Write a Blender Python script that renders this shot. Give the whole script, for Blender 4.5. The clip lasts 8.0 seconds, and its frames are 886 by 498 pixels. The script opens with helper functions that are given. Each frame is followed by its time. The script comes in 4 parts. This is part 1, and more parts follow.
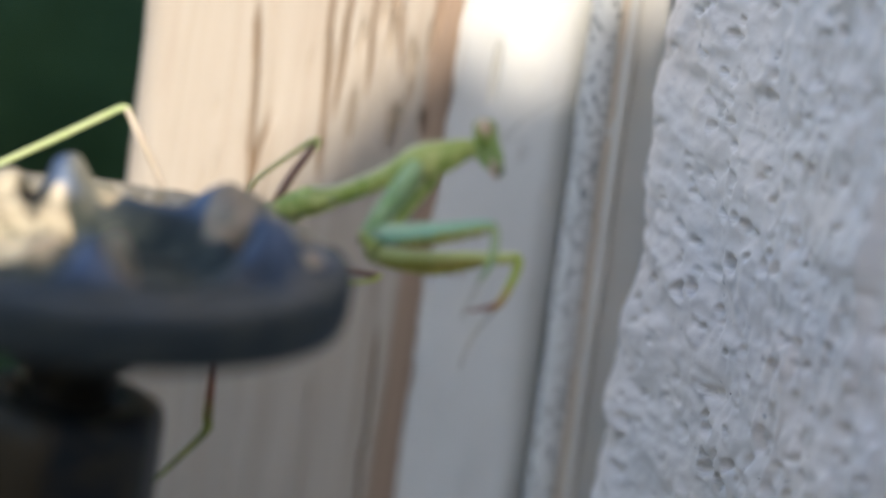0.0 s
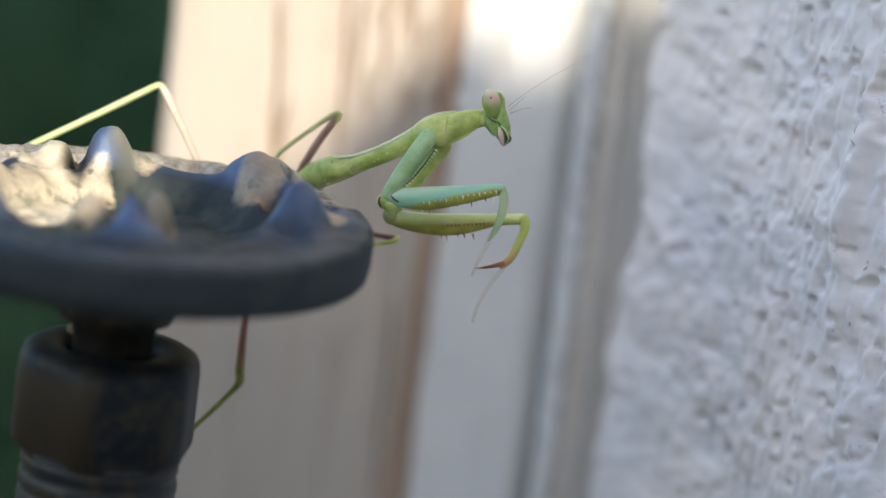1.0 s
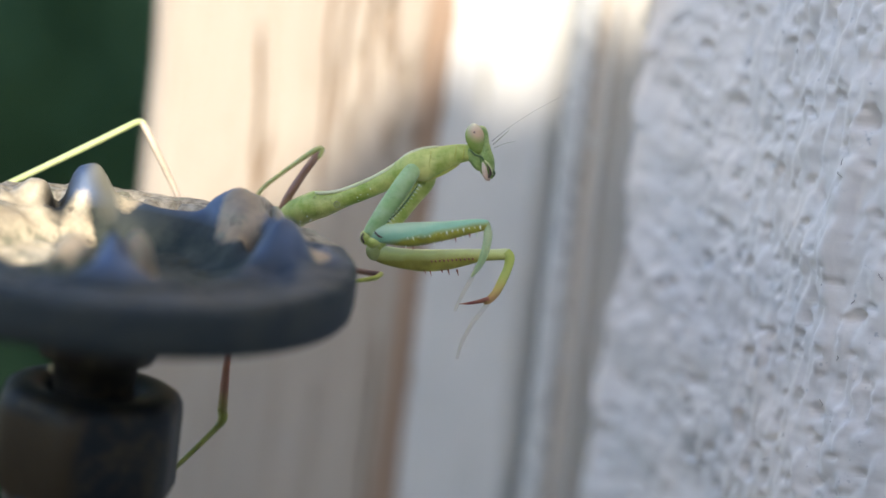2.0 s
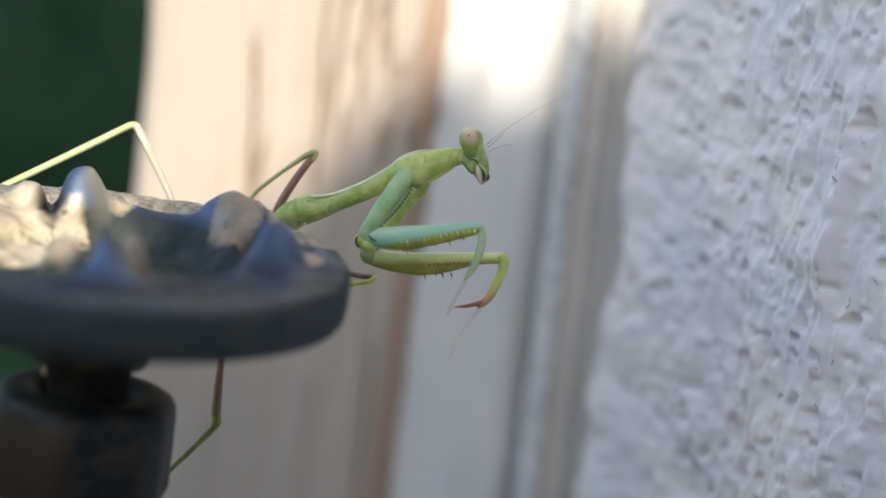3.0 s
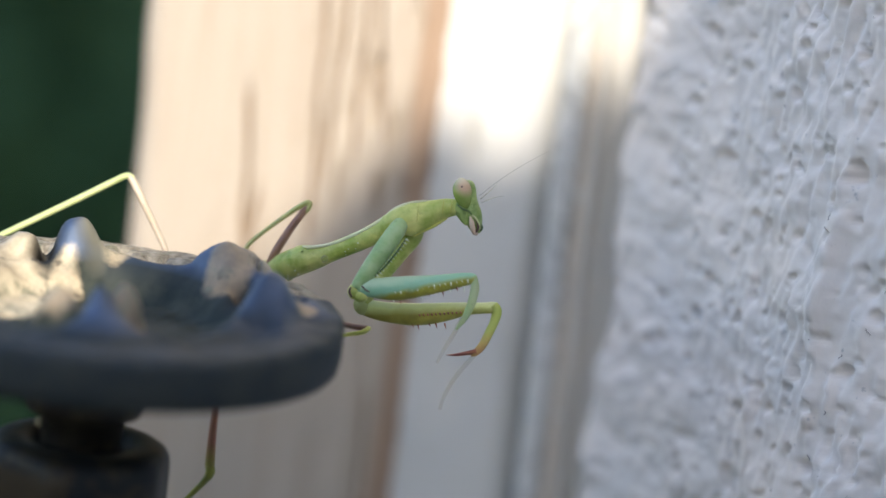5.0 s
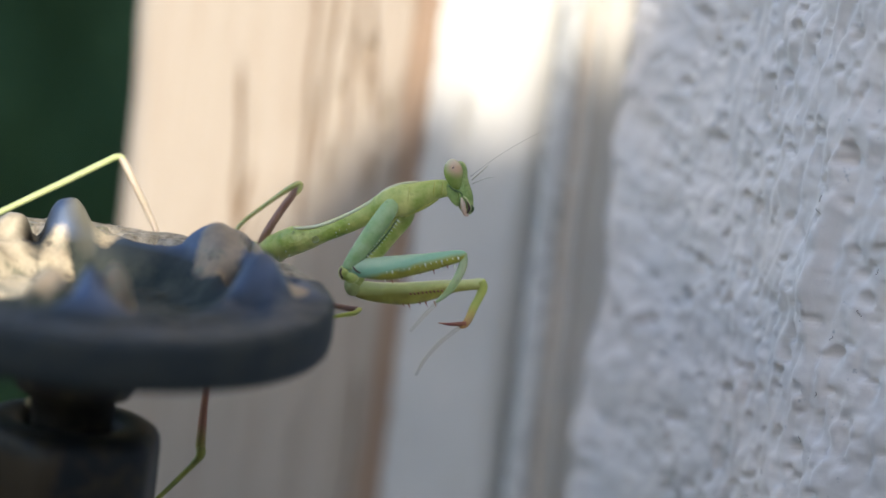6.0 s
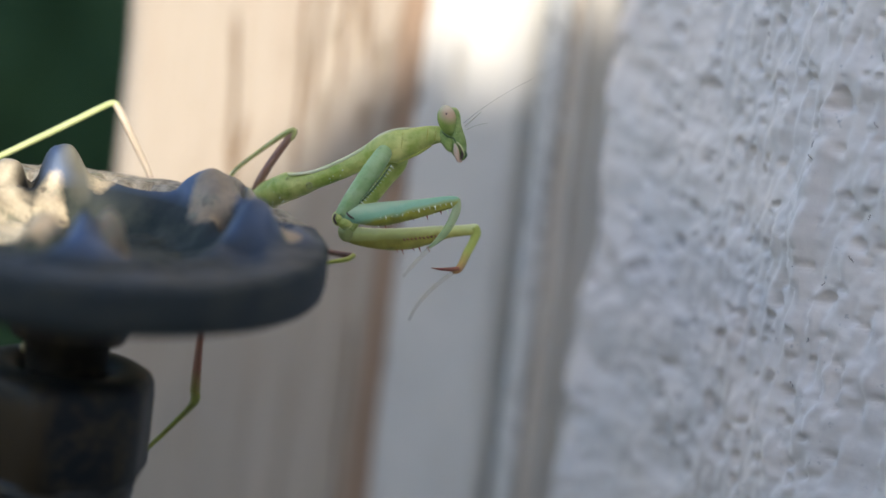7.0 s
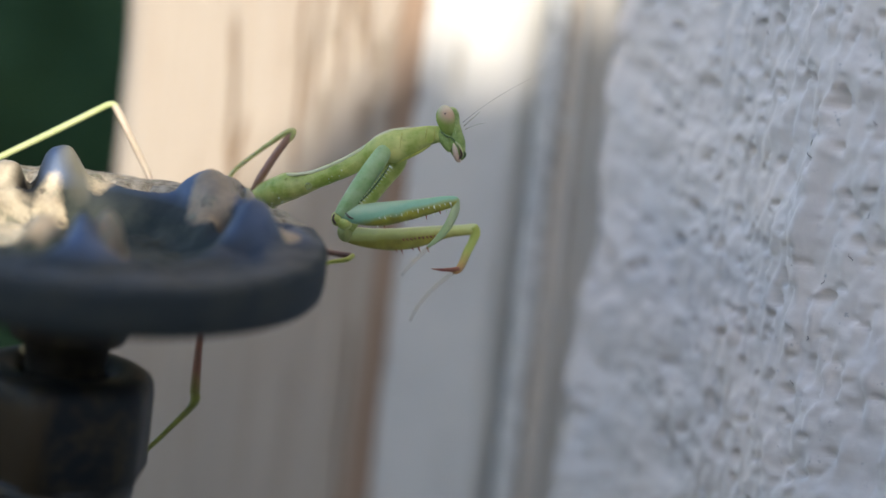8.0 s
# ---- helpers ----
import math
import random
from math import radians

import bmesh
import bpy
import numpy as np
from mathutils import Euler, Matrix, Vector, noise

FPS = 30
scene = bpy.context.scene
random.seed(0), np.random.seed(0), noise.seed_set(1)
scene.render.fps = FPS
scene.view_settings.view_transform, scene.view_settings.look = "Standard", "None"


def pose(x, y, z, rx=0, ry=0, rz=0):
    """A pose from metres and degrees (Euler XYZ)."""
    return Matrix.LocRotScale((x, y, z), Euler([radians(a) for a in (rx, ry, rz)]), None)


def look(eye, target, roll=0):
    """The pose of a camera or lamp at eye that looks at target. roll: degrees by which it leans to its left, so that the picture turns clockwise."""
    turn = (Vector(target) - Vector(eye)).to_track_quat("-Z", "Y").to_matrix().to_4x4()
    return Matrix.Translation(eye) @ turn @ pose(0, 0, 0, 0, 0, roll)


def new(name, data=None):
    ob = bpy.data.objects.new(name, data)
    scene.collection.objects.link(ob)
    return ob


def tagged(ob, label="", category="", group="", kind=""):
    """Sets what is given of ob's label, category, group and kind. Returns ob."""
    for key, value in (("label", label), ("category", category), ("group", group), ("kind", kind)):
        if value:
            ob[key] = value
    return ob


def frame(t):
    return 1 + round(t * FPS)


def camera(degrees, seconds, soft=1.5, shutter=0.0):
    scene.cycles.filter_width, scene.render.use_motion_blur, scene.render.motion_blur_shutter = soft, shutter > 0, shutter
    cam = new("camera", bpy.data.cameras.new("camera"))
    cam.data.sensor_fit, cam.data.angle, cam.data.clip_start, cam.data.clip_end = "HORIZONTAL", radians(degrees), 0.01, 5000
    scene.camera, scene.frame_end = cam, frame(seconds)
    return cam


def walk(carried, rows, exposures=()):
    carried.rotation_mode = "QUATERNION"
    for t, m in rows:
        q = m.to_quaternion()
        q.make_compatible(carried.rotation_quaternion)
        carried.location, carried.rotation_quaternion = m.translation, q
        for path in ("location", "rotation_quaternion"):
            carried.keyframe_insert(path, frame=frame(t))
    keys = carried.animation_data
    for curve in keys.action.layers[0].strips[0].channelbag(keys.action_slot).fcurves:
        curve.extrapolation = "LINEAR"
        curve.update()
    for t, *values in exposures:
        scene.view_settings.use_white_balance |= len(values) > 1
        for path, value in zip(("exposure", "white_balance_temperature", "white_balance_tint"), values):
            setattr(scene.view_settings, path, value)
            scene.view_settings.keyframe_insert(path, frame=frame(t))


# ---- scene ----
# camera and its walk: a long lens, near focus on the insect
cam = camera(14.0, 8.0, soft=1.5, shutter=0.0)
cam.data.dof.use_dof = True
cam.data.dof.focus_distance = 0.422
cam.data.dof.aperture_fstop = 8.5
ROWS = [
    (0.0, pose(0.0007, -0.3800, 0.6945, 75.762, -7.935, 2.240)),
    (0.1, pose(0.0018, -0.4050, 0.6965, 75.809, -7.369, 2.113)),
    (0.2, pose(0.0030, -0.4210, 0.6980, 75.936, -7.274, 2.223)),
    (0.3, pose(0.0035, -0.4241, 0.6980, 76.441, -7.746, 2.474)),
    (0.4, pose(0.0020, -0.4190, 0.6970, 77.209, -7.331, 2.396)),
    (0.5, pose(-0.0006, -0.4060, 0.6945, 77.842, -7.650, 2.126)),
    (0.6, pose(0.0000, -0.4115, 0.6950, 77.648, -7.120, 2.124)),
    (0.7, pose(0.0005, -0.4125, 0.6945, 76.671, -7.167, 2.217)),
    (0.9, pose(0.0010, -0.4135, 0.6940, 76.037, -7.162, 2.250)),
    (1.0, pose(0.0010, -0.4136, 0.6940, 76.341, -7.253, 2.140)),
    (1.2, pose(0.0006, -0.4134, 0.6939, 76.970, -7.190, 1.980)),
    (1.5, pose(0.0000, -0.4128, 0.6937, 77.326, -7.138, 1.818)),
    (1.7, pose(0.0001, -0.4105, 0.6940, 77.035, -7.043, 1.772)),
    (2.8, pose(0.0010, -0.4091, 0.6945, 76.632, -6.907, 1.721)),
    (3.0, pose(0.0011, -0.4089, 0.6945, 76.803, -7.029, 1.771)),
    (3.5, pose(0.0014, -0.4088, 0.6945, 76.881, -6.898, 1.800)),
    (4.0, pose(0.0012, -0.4090, 0.6945, 76.789, -6.853, 1.764)),
    (4.5, pose(0.0016, -0.4090, 0.6945, 77.233, -6.834, 1.808)),
    (4.7, pose(0.0012, -0.4100, 0.6945, 77.627, -7.021, 1.731)),
    (5.8, pose(0.0014, -0.4096, 0.6936, 77.676, -7.103, 1.614)),
    (6.0, pose(0.0017, -0.4099, 0.6932, 77.542, -7.141, 1.597)),
    (6.5, pose(0.0022, -0.4106, 0.6932, 77.050, -7.130, 1.602)),
    (7.0, pose(0.0028, -0.4114, 0.6925, 76.836, -7.108, 1.616)),
    (7.5, pose(0.0030, -0.4111, 0.6926, 76.750, -6.968, 1.602)),
    (8.0, pose(0.0033, -0.4111, 0.6930, 76.766, -6.888, 1.632)),
]
walk(cam, ROWS, [(t, s, 6550, 14) for t, s in ((0.0, 1.30), (0.2, 1.56), (0.5, 1.54), (1.0, 1.62), (1.5, 1.65), (3.0, 1.52), (4.5, 1.54), (6.0, 1.34), (7.0, 1.34), (8.0, 1.31))])

# ---- light: low sun over an added unseen wall, clear sky ----
SUN_TO = Vector((0.0, -0.894, 0.447)).normalized()
world = bpy.data.worlds.new("sky")
scene.world = world
world.use_nodes = True
wn = world.node_tree
sky = wn.nodes.new("ShaderNodeTexSky")
sky.sky_type = "NISHITA"
sky.sun_disc = False
sky.sun_elevation = math.asin(SUN_TO.z)
sky.sun_rotation = math.atan2(SUN_TO.x, SUN_TO.y)
wn.links.new(sky.outputs[0], wn.nodes["Background"].inputs[0])
wn.nodes["Background"].inputs[1].default_value = 0.15
sun = new("sun", bpy.data.lights.new("sun", "SUN"))
sun.data.energy = 2.2
sun.data.angle = radians(0.8)
sun.data.color = (1.0, 0.925, 0.785)
sun.matrix_world = look(SUN_TO * 5, (0, 0, 0))


# ---- materials ----
class Mat:
    """A node material with short helpers."""

    def __init__(self, name, rough=0.6, metal=0.0, spec=0.5):
        self.m = bpy.data.materials.new(name)
        self.m.use_nodes = True
        self.t = self.m.node_tree
        self.b = self.t.nodes["Principled BSDF"]
        self.b.inputs["Roughness"].default_value = rough
        self.b.inputs["Metallic"].default_value = metal
        self.b.inputs["Specular IOR Level"].default_value = spec
        self.co = self.node("ShaderNodeTexCoord").outputs["Object"]

    def node(self, kind):
        return self.t.nodes.new(kind)

    def link(self, a, b):
        self.t.links.new(a, b)

    def scaled(self, sx, sy, sz):
        n = self.node("ShaderNodeMapping")
        n.inputs["Scale"].default_value = (sx, sy, sz)
        self.link(self.co, n.inputs[0])
        return n.outputs[0]

    def noise(self, scale, detail=4.0, rough=0.55, vec=None, distort=0.0):
        n = self.node("ShaderNodeTexNoise")
        n.inputs["Scale"].default_value = scale
        n.inputs["Detail"].default_value = detail
        n.inputs["Roughness"].default_value = rough
        n.inputs["Distortion"].default_value = distort
        self.link(vec or self.co, n.inputs["Vector"])
        return n.outputs["Fac"]

    def ramp(self, fac, stops):
        n = self.node("ShaderNodeValToRGB")
        e = n.color_ramp.elements
        while len(e) < len(stops):
            e.new(0.5)
        for el, (p, c) in zip(e, stops):
            el.position = p
            el.color = (*c, 1.0) if len(c) == 3 else c
        self.link(fac, n.inputs[0])
        return n.outputs[0]

    def mix(self, fac, a, b, mode="MIX"):
        n = self.node("ShaderNodeMix")
        n.data_type = "RGBA"
        n.blend_type = mode
        for s, v in ((n.inputs[0], fac), (n.inputs[6], a), (n.inputs[7], b)):
            if isinstance(v, (int, float)):
                s.default_value = v
            elif isinstance(v, tuple):
                s.default_value = (*v, 1.0)
            else:
                self.link(v, s)
        return n.outputs[2]

    def axis(self, i):
        n = self.node("ShaderNodeSeparateXYZ")
        self.link(self.co, n.inputs[0])
        return n.outputs[i]

    def span(self, value, a, b):
        n = self.node("ShaderNodeMapRange")
        n.inputs[1].default_value, n.inputs[2].default_value = a, b
        self.link(value, n.inputs[0])
        return n.outputs[0]

    def color(self, c):
        if isinstance(c, tuple):
            self.b.inputs["Base Color"].default_value = (*c, 1.0)
        else:
            self.link(c, self.b.inputs["Base Color"])
        return self

    def rough(self, r):
        self.link(r, self.b.inputs["Roughness"])
        return self

    def bump(self, h, dist, strength=1.0):
        n = self.node("ShaderNodeBump")
        n.inputs["Distance"].default_value = dist
        n.inputs["Strength"].default_value = strength
        self.link(h, n.inputs["Height"])
        self.link(n.outputs[0], self.b.inputs["Normal"])
        return self


# long drying cracks of the post: x at the foot and the head, z of the foot and the head, half-width of their stain
CRACKS = ((-0.0264, -0.0286, 0.585, 0.612, 0.00055), (-0.0272, -0.0252, 0.583, 0.598, 0.0006), (-0.0180, -0.0206, 0.588, 0.640, 0.00055), (-0.0172, -0.0164, 0.596, 0.640, 0.00045),
          (-0.0112, -0.0128, 0.608, 0.634, 0.0004), (-0.0094, -0.0110, 0.603, 0.616, 0.0004), (-0.0136, -0.0142, 0.600, 0.628, 0.0004), (-0.0072, -0.0078, 0.540, 0.572, 0.0004))


def mat_wood():
    k = Mat("weathered_painted_wood", 0.75, spec=0.3)
    grain = k.noise(1.0, 6, 0.6, k.scaled(900, 900, 28), 0.6)
    wide = k.noise(1.0, 4, 0.6, k.scaled(160, 160, 10), 0.3)
    streak = k.noise(1.0, 5, 0.65, k.scaled(420, 420, 9), 0.8)
    c = k.ramp(grain, [(0.25, (0.388, 0.310, 0.235)), (0.5, (0.445, 0.388, 0.318)), (0.8, (0.480, 0.436, 0.368))])
    worn = k.ramp(wide, [(0.40, (0, 0, 0)), (0.80, (1, 1, 1))])
    c = k.mix(worn, c, k.mix(grain, (0.393, 0.323, 0.254), (0.470, 0.408, 0.336)))
    bare = k.ramp(streak, [(0.58, (0, 0, 0)), (0.74, (0.42, 0.42, 0.42))])
    c = k.mix(bare, c, k.mix(grain, (0.22, 0.145, 0.095), (0.42, 0.32, 0.23)))
    # brown stain along the long cracks
    for x0, x1, z0, z1, half in CRACKS:
        run = k.node("ShaderNodeMapRange")
        run.inputs[1].default_value, run.inputs[2].default_value = z0, z1
        run.inputs[3].default_value, run.inputs[4].default_value = x0, x1
        k.link(k.axis(2), run.inputs[0])
        sway = k.node("ShaderNodeMath")
        sway.operation = "MULTIPLY_ADD"
        sway.inputs[1].default_value = 0.0022
        k.link(k.noise(1.0, 3, 0.5, k.scaled(20, 20, 90)), sway.inputs[0])
        k.link(run.outputs[0], sway.inputs[2])
        off = k.node("ShaderNodeMath")
        off.operation = "SUBTRACT"
        k.link(k.axis(0), off.inputs[0])
        k.link(sway.outputs[0], off.inputs[1])
        shift = k.node("ShaderNodeMath")
        shift.operation = "ADD"
        shift.inputs[1].default_value = 0.0011
        k.link(off.outputs[0], shift.inputs[0])
        dist = k.node("ShaderNodeMath")
        dist.operation = "ABSOLUTE"
        k.link(shift.outputs[0], dist.inputs[0])
        ends = k.mix(1.0, k.span(k.axis(2), z0, z0 + 0.004), k.span(k.axis(2), z1, z1 - 0.004), "MULTIPLY")
        line = k.mix(1.0, k.span(dist.outputs[0], half, half * 0.3), ends, "MULTIPLY")
        c = k.mix(line, c, k.mix(grain, (0.13, 0.085, 0.05), (0.30, 0.21, 0.135)))
    # the bare brown arris beside the white trim
    edge = k.node("ShaderNodeMath")
    edge.operation = "MULTIPLY_ADD"
    edge.inputs[1].default_value = 0.004
    k.link(wide, edge.inputs[0])
    k.link(k.axis(0), edge.inputs[2])
    k.color(k.mix(k.span(edge.outputs[0], -0.0048, -0.0036), c, k.mix(grain, (0.33, 0.222, 0.152), (0.455, 0.34, 0.25))))
    return k.bump(k.mix(0.3, grain, streak), 0.0004, 0.7).m


def mat_paint(name, base, dirt, spots=0.0, rough=0.55):
    k = Mat(name, rough, spec=0.4)
    big = k.noise(60, 5, 0.6)
    fine = k.noise(900, 3, 0.6)
    c = k.mix(k.span(big, 0.3, 0.75), base, dirt)
    if spots:
        sp = k.ramp(k.noise(1.0, 3, 0.7, k.scaled(2100, 2100, 850)), [(0.57, (0, 0, 0)), (0.61, (1, 1, 1))])
        c = k.mix(sp, c, (0.055, 0.058, 0.062))
    k.color(c)
    return k.bump(fine, 0.0001, 0.5).m


def mat_stucco():
    k = Mat("painted_stucco", 0.8, spec=0.25)
    big = k.noise(45, 5, 0.6)
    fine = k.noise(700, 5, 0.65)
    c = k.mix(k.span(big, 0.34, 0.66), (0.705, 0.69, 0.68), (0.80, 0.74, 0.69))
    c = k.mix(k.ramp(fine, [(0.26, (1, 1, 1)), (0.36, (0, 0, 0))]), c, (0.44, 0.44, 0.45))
    k.color(c)
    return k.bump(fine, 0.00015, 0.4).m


def mat_metal(name, dark, patina, rough, crust=None, spots=(), tarnish=None):
    """Old metal, stained at two scales, with patches of lime crust of their own shapes: (x, y, radius) in millimetres."""
    k = Mat(name, rough, metal=0.5)
    a = k.noise(120, 5, 0.6)
    b = k.noise(900, 4, 0.6)
    c = k.mix(k.span(a, 0.42, 0.62), dark, patina)
    if crust:
        n = k.noise(260, 5, 0.6, None, 0.3)

        def maths(kind, u, v):
            m = k.node("ShaderNodeMath")
            m.operation = kind
            for s, w in zip(m.inputs, (u, v)):
                if isinstance(w, float):
                    s.default_value = w
                else:
                    k.link(w, s)
            return m.outputs[0]

        x, y = k.axis(0), k.axis(1)
        # the scaled flat rim at the back
        far = maths("SQRT", maths("ADD", maths("MULTIPLY", x, x), maths("MULTIPLY", y, y)), 0.0)
        f = back = maths("MULTIPLY", k.span(far, 0.0195, 0.0215), k.span(y, 0.006, 0.013))
        for sx, sy, r in spots:
            dx, dy = maths("SUBTRACT", x, sx * 0.001), maths("SUBTRACT", y, sy * 0.001)
            d = maths("SQRT", maths("ADD", maths("MULTIPLY", dx, dx), maths("MULTIPLY", dy, dy)), 0.0)
            f = maths("MAXIMUM", f, k.span(d, r * 0.0015, r * 0.0003))
        f = maths("ADD", f, maths("MULTIPLY", maths("SUBTRACT", n, 0.5), 0.8))
        f = k.ramp(f, [(0.44, (0, 0, 0)), (0.66, (1, 1, 1))])
        f = k.mix(k.span(k.axis(2), 0.5945, 0.5955), (0.0, 0.0, 0.0), f)
        # the raised lobes are rubbed bare and tinted with sky reflection, the flats stay dull
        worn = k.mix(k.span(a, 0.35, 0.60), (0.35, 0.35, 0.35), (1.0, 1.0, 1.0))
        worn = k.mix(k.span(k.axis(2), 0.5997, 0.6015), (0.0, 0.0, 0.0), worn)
        # darker greenish tone inside the dish
        c = k.mix(k.span(far, 0.0165, 0.0145), c, k.mix(k.span(k.noise(230, 4, 0.6), 0.38, 0.66), (0.014, 0.024, 0.022), (0.052, 0.060, 0.048)))
        # this blue paints the sky's sheen onto the rubbed lobes
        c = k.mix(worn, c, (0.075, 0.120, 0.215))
        scale = k.mix(k.span(k.noise(150, 4, 0.6), 0.38, 0.62), crust, (crust[0] * 0.64, crust[1] * 0.60, crust[2] * 0.56))
        brown = maths("MAXIMUM", k.span(x, 0.002, 0.008), k.span(y, -0.0070, -0.0095))
        scale = k.mix(brown, scale, k.mix(k.span(k.noise(300, 4, 0.6), 0.35, 0.65), (0.40, 0.30, 0.19), (0.27, 0.215, 0.155)))
        scale = k.mix(k.span(k.noise(420, 6, 0.65), 0.3, 0.7), k.mix(0.45, scale, (0.05, 0.045, 0.035)), scale)
        scale = k.mix(back, scale, k.mix(k.span(b, 0.35, 0.62), (0.13, 0.115, 0.085), (0.33, 0.30, 0.24)))
        pocks = k.ramp(k.noise(620, 3, 0.5), [(0.30, (0.8, 0.8, 0.8)), (0.38, (0, 0, 0))])
        blots = k.ramp(k.noise(230, 5, 0.65, None, 0.2), [(0.36, (0.8, 0.8, 0.8)), (0.47, (0, 0, 0))])
        scale = k.mix(blots, scale, (0.16, 0.165, 0.11))
        c = k.mix(f, c, k.mix(pocks, scale, (0.11, 0.09, 0.065)))
        # tone patches: x, y, stretch, radius, colour
        # the near-black ones paint shade into two pits; the others tint two lobes
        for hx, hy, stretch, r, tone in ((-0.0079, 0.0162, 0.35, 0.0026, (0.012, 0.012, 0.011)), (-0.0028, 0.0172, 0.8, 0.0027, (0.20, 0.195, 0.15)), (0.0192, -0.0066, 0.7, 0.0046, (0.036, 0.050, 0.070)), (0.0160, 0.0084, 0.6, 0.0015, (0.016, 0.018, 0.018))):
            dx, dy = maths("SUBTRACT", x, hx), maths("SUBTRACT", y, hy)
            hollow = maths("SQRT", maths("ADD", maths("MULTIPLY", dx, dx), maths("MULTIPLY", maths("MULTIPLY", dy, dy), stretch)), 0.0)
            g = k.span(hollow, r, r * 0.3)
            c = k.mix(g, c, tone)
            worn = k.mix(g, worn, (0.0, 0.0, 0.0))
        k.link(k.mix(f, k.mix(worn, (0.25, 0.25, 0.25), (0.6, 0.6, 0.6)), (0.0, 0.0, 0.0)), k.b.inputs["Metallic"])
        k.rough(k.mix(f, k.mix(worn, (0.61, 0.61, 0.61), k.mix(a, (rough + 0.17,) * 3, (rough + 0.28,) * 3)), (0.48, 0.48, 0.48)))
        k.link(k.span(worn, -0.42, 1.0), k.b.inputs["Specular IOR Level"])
    else:
        grime = k.ramp(k.noise(340, 4, 0.65), [(0.48, (0, 0, 0)), (0.68, (1, 1, 1))])
        c = k.mix(grime, c, (0.060, 0.047, 0.028))
        if tarnish:
            stain = k.mix(1.0, k.span(k.axis(0), 0.0006, -0.0010), k.span(k.axis(2), 0.5812, 0.5800), "MULTIPLY")
            c = k.mix(stain, c, k.mix(k.span(k.noise(420, 4), 0.35, 0.65), (0.040, 0.030, 0.018), tarnish))
        k.rough(k.mix(a, (rough - 0.1,) * 3, (rough + 0.25,) * 3))
    k.color(c)
    return k.bump(k.mix(0.25, a, b), 0.00022, 0.6).m


def mat_skin(name, a, b, scale=350.0, rough=0.34, glow=0.05, alpha=1.0):
    k = Mat(name, rough, spec=0.45)
    n = k.noise(scale, 4, 0.6)
    fine = k.noise(scale * 7, 3, 0.6)
    freckle = k.ramp(k.noise(scale * 3.2, 2, 0.5), [(0.62, (0, 0, 0)), (0.72, (0.28, 0.28, 0.28))])
    k.color(k.mix(freckle, k.mix(k.span(n, 0.32, 0.68), a, b), tuple(v * 0.55 for v in a)))
    k.b.inputs["Subsurface Weight"].default_value = glow
    k.b.inputs["Subsurface Radius"].default_value = (0.0006, 0.0008, 0.0003)
    k.b.inputs["Subsurface Scale"].default_value = 1.0
    k.b.inputs["Alpha"].default_value = alpha
    return k.bump(k.mix(0.6, n, fine), 0.00025, 0.8).m


WOOD = mat_wood()
WHITE = mat_paint("white_painted_trim", (0.705, 0.692, 0.650), (0.61, 0.607, 0.574))
BEAD = mat_paint("speckled_weather_strip", (0.70, 0.70, 0.67), (0.58, 0.59, 0.56), spots=1.0, rough=0.7)
BEIGE = mat_paint("beige_painted_strip", (0.64, 0.615, 0.555), (0.575, 0.555, 0.51))
CAULK = mat_paint("tan_caulk", (0.62, 0.53, 0.42), (0.54, 0.47, 0.38), rough=0.8)
STUCCO = mat_stucco()
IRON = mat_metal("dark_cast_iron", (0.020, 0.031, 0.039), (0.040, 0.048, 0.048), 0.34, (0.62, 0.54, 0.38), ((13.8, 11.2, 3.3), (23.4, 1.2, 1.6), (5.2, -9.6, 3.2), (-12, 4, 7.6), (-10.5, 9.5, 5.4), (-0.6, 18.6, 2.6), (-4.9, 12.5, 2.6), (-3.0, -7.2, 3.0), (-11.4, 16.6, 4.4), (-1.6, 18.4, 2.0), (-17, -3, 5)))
IRON_DARK = mat_metal("blackened_brass", (0.010, 0.009, 0.008), (0.030, 0.024, 0.016), 0.5)
BRASS = mat_metal("dull_brass", (0.017, 0.022, 0.026), (0.040, 0.040, 0.034), 0.38)
NUT = mat_metal("brown_tarnished_brass", (0.012, 0.016, 0.020), (0.028, 0.031, 0.029), 0.52, tarnish=(0.045, 0.033, 0.018))
CRUMB = mat_paint("lit_edge_crumb", (0.50, 0.43, 0.26), (0.30, 0.26, 0.16), rough=0.85)
GREEN = mat_skin("green_insect_skin", (0.24, 0.35, 0.04), (0.63, 0.65, 0.22))
CREAM = mat_skin("cream_insect_margin", (0.58, 0.61, 0.36), (0.68, 0.69, 0.46))
TEAL = mat_skin("blue_green_insect_skin", (0.20, 0.37, 0.12), (0.38, 0.52, 0.27))
OLIVE = mat_skin("yellow_green_insect_skin", (0.36, 0.40, 0.06), (0.50, 0.52, 0.14))
PALE = mat_skin("pale_green_insect_skin", (0.42, 0.51, 0.21), (0.50, 0.54, 0.27))
FACE = mat_skin("dark_green_face", (0.12, 0.23, 0.035), (0.36, 0.47, 0.15), 700.0)
FAINT = mat_skin("hair_fine_antenna", (0.34, 0.24, 0.18), (0.42, 0.32, 0.24), alpha=0.22)
WISP = mat_skin("whitish_feeler", (0.70, 0.74, 0.55), (0.78, 0.80, 0.66), alpha=0.40)
PINK = mat_skin("pinkish_mouthparts", (0.56, 0.38, 0.27), (0.64, 0.50, 0.38))
GHOST = mat_skin("translucent_tarsus", (0.66, 0.42, 0.02), (0.70, 0.48, 0.04), glow=0.0, alpha=0.10)
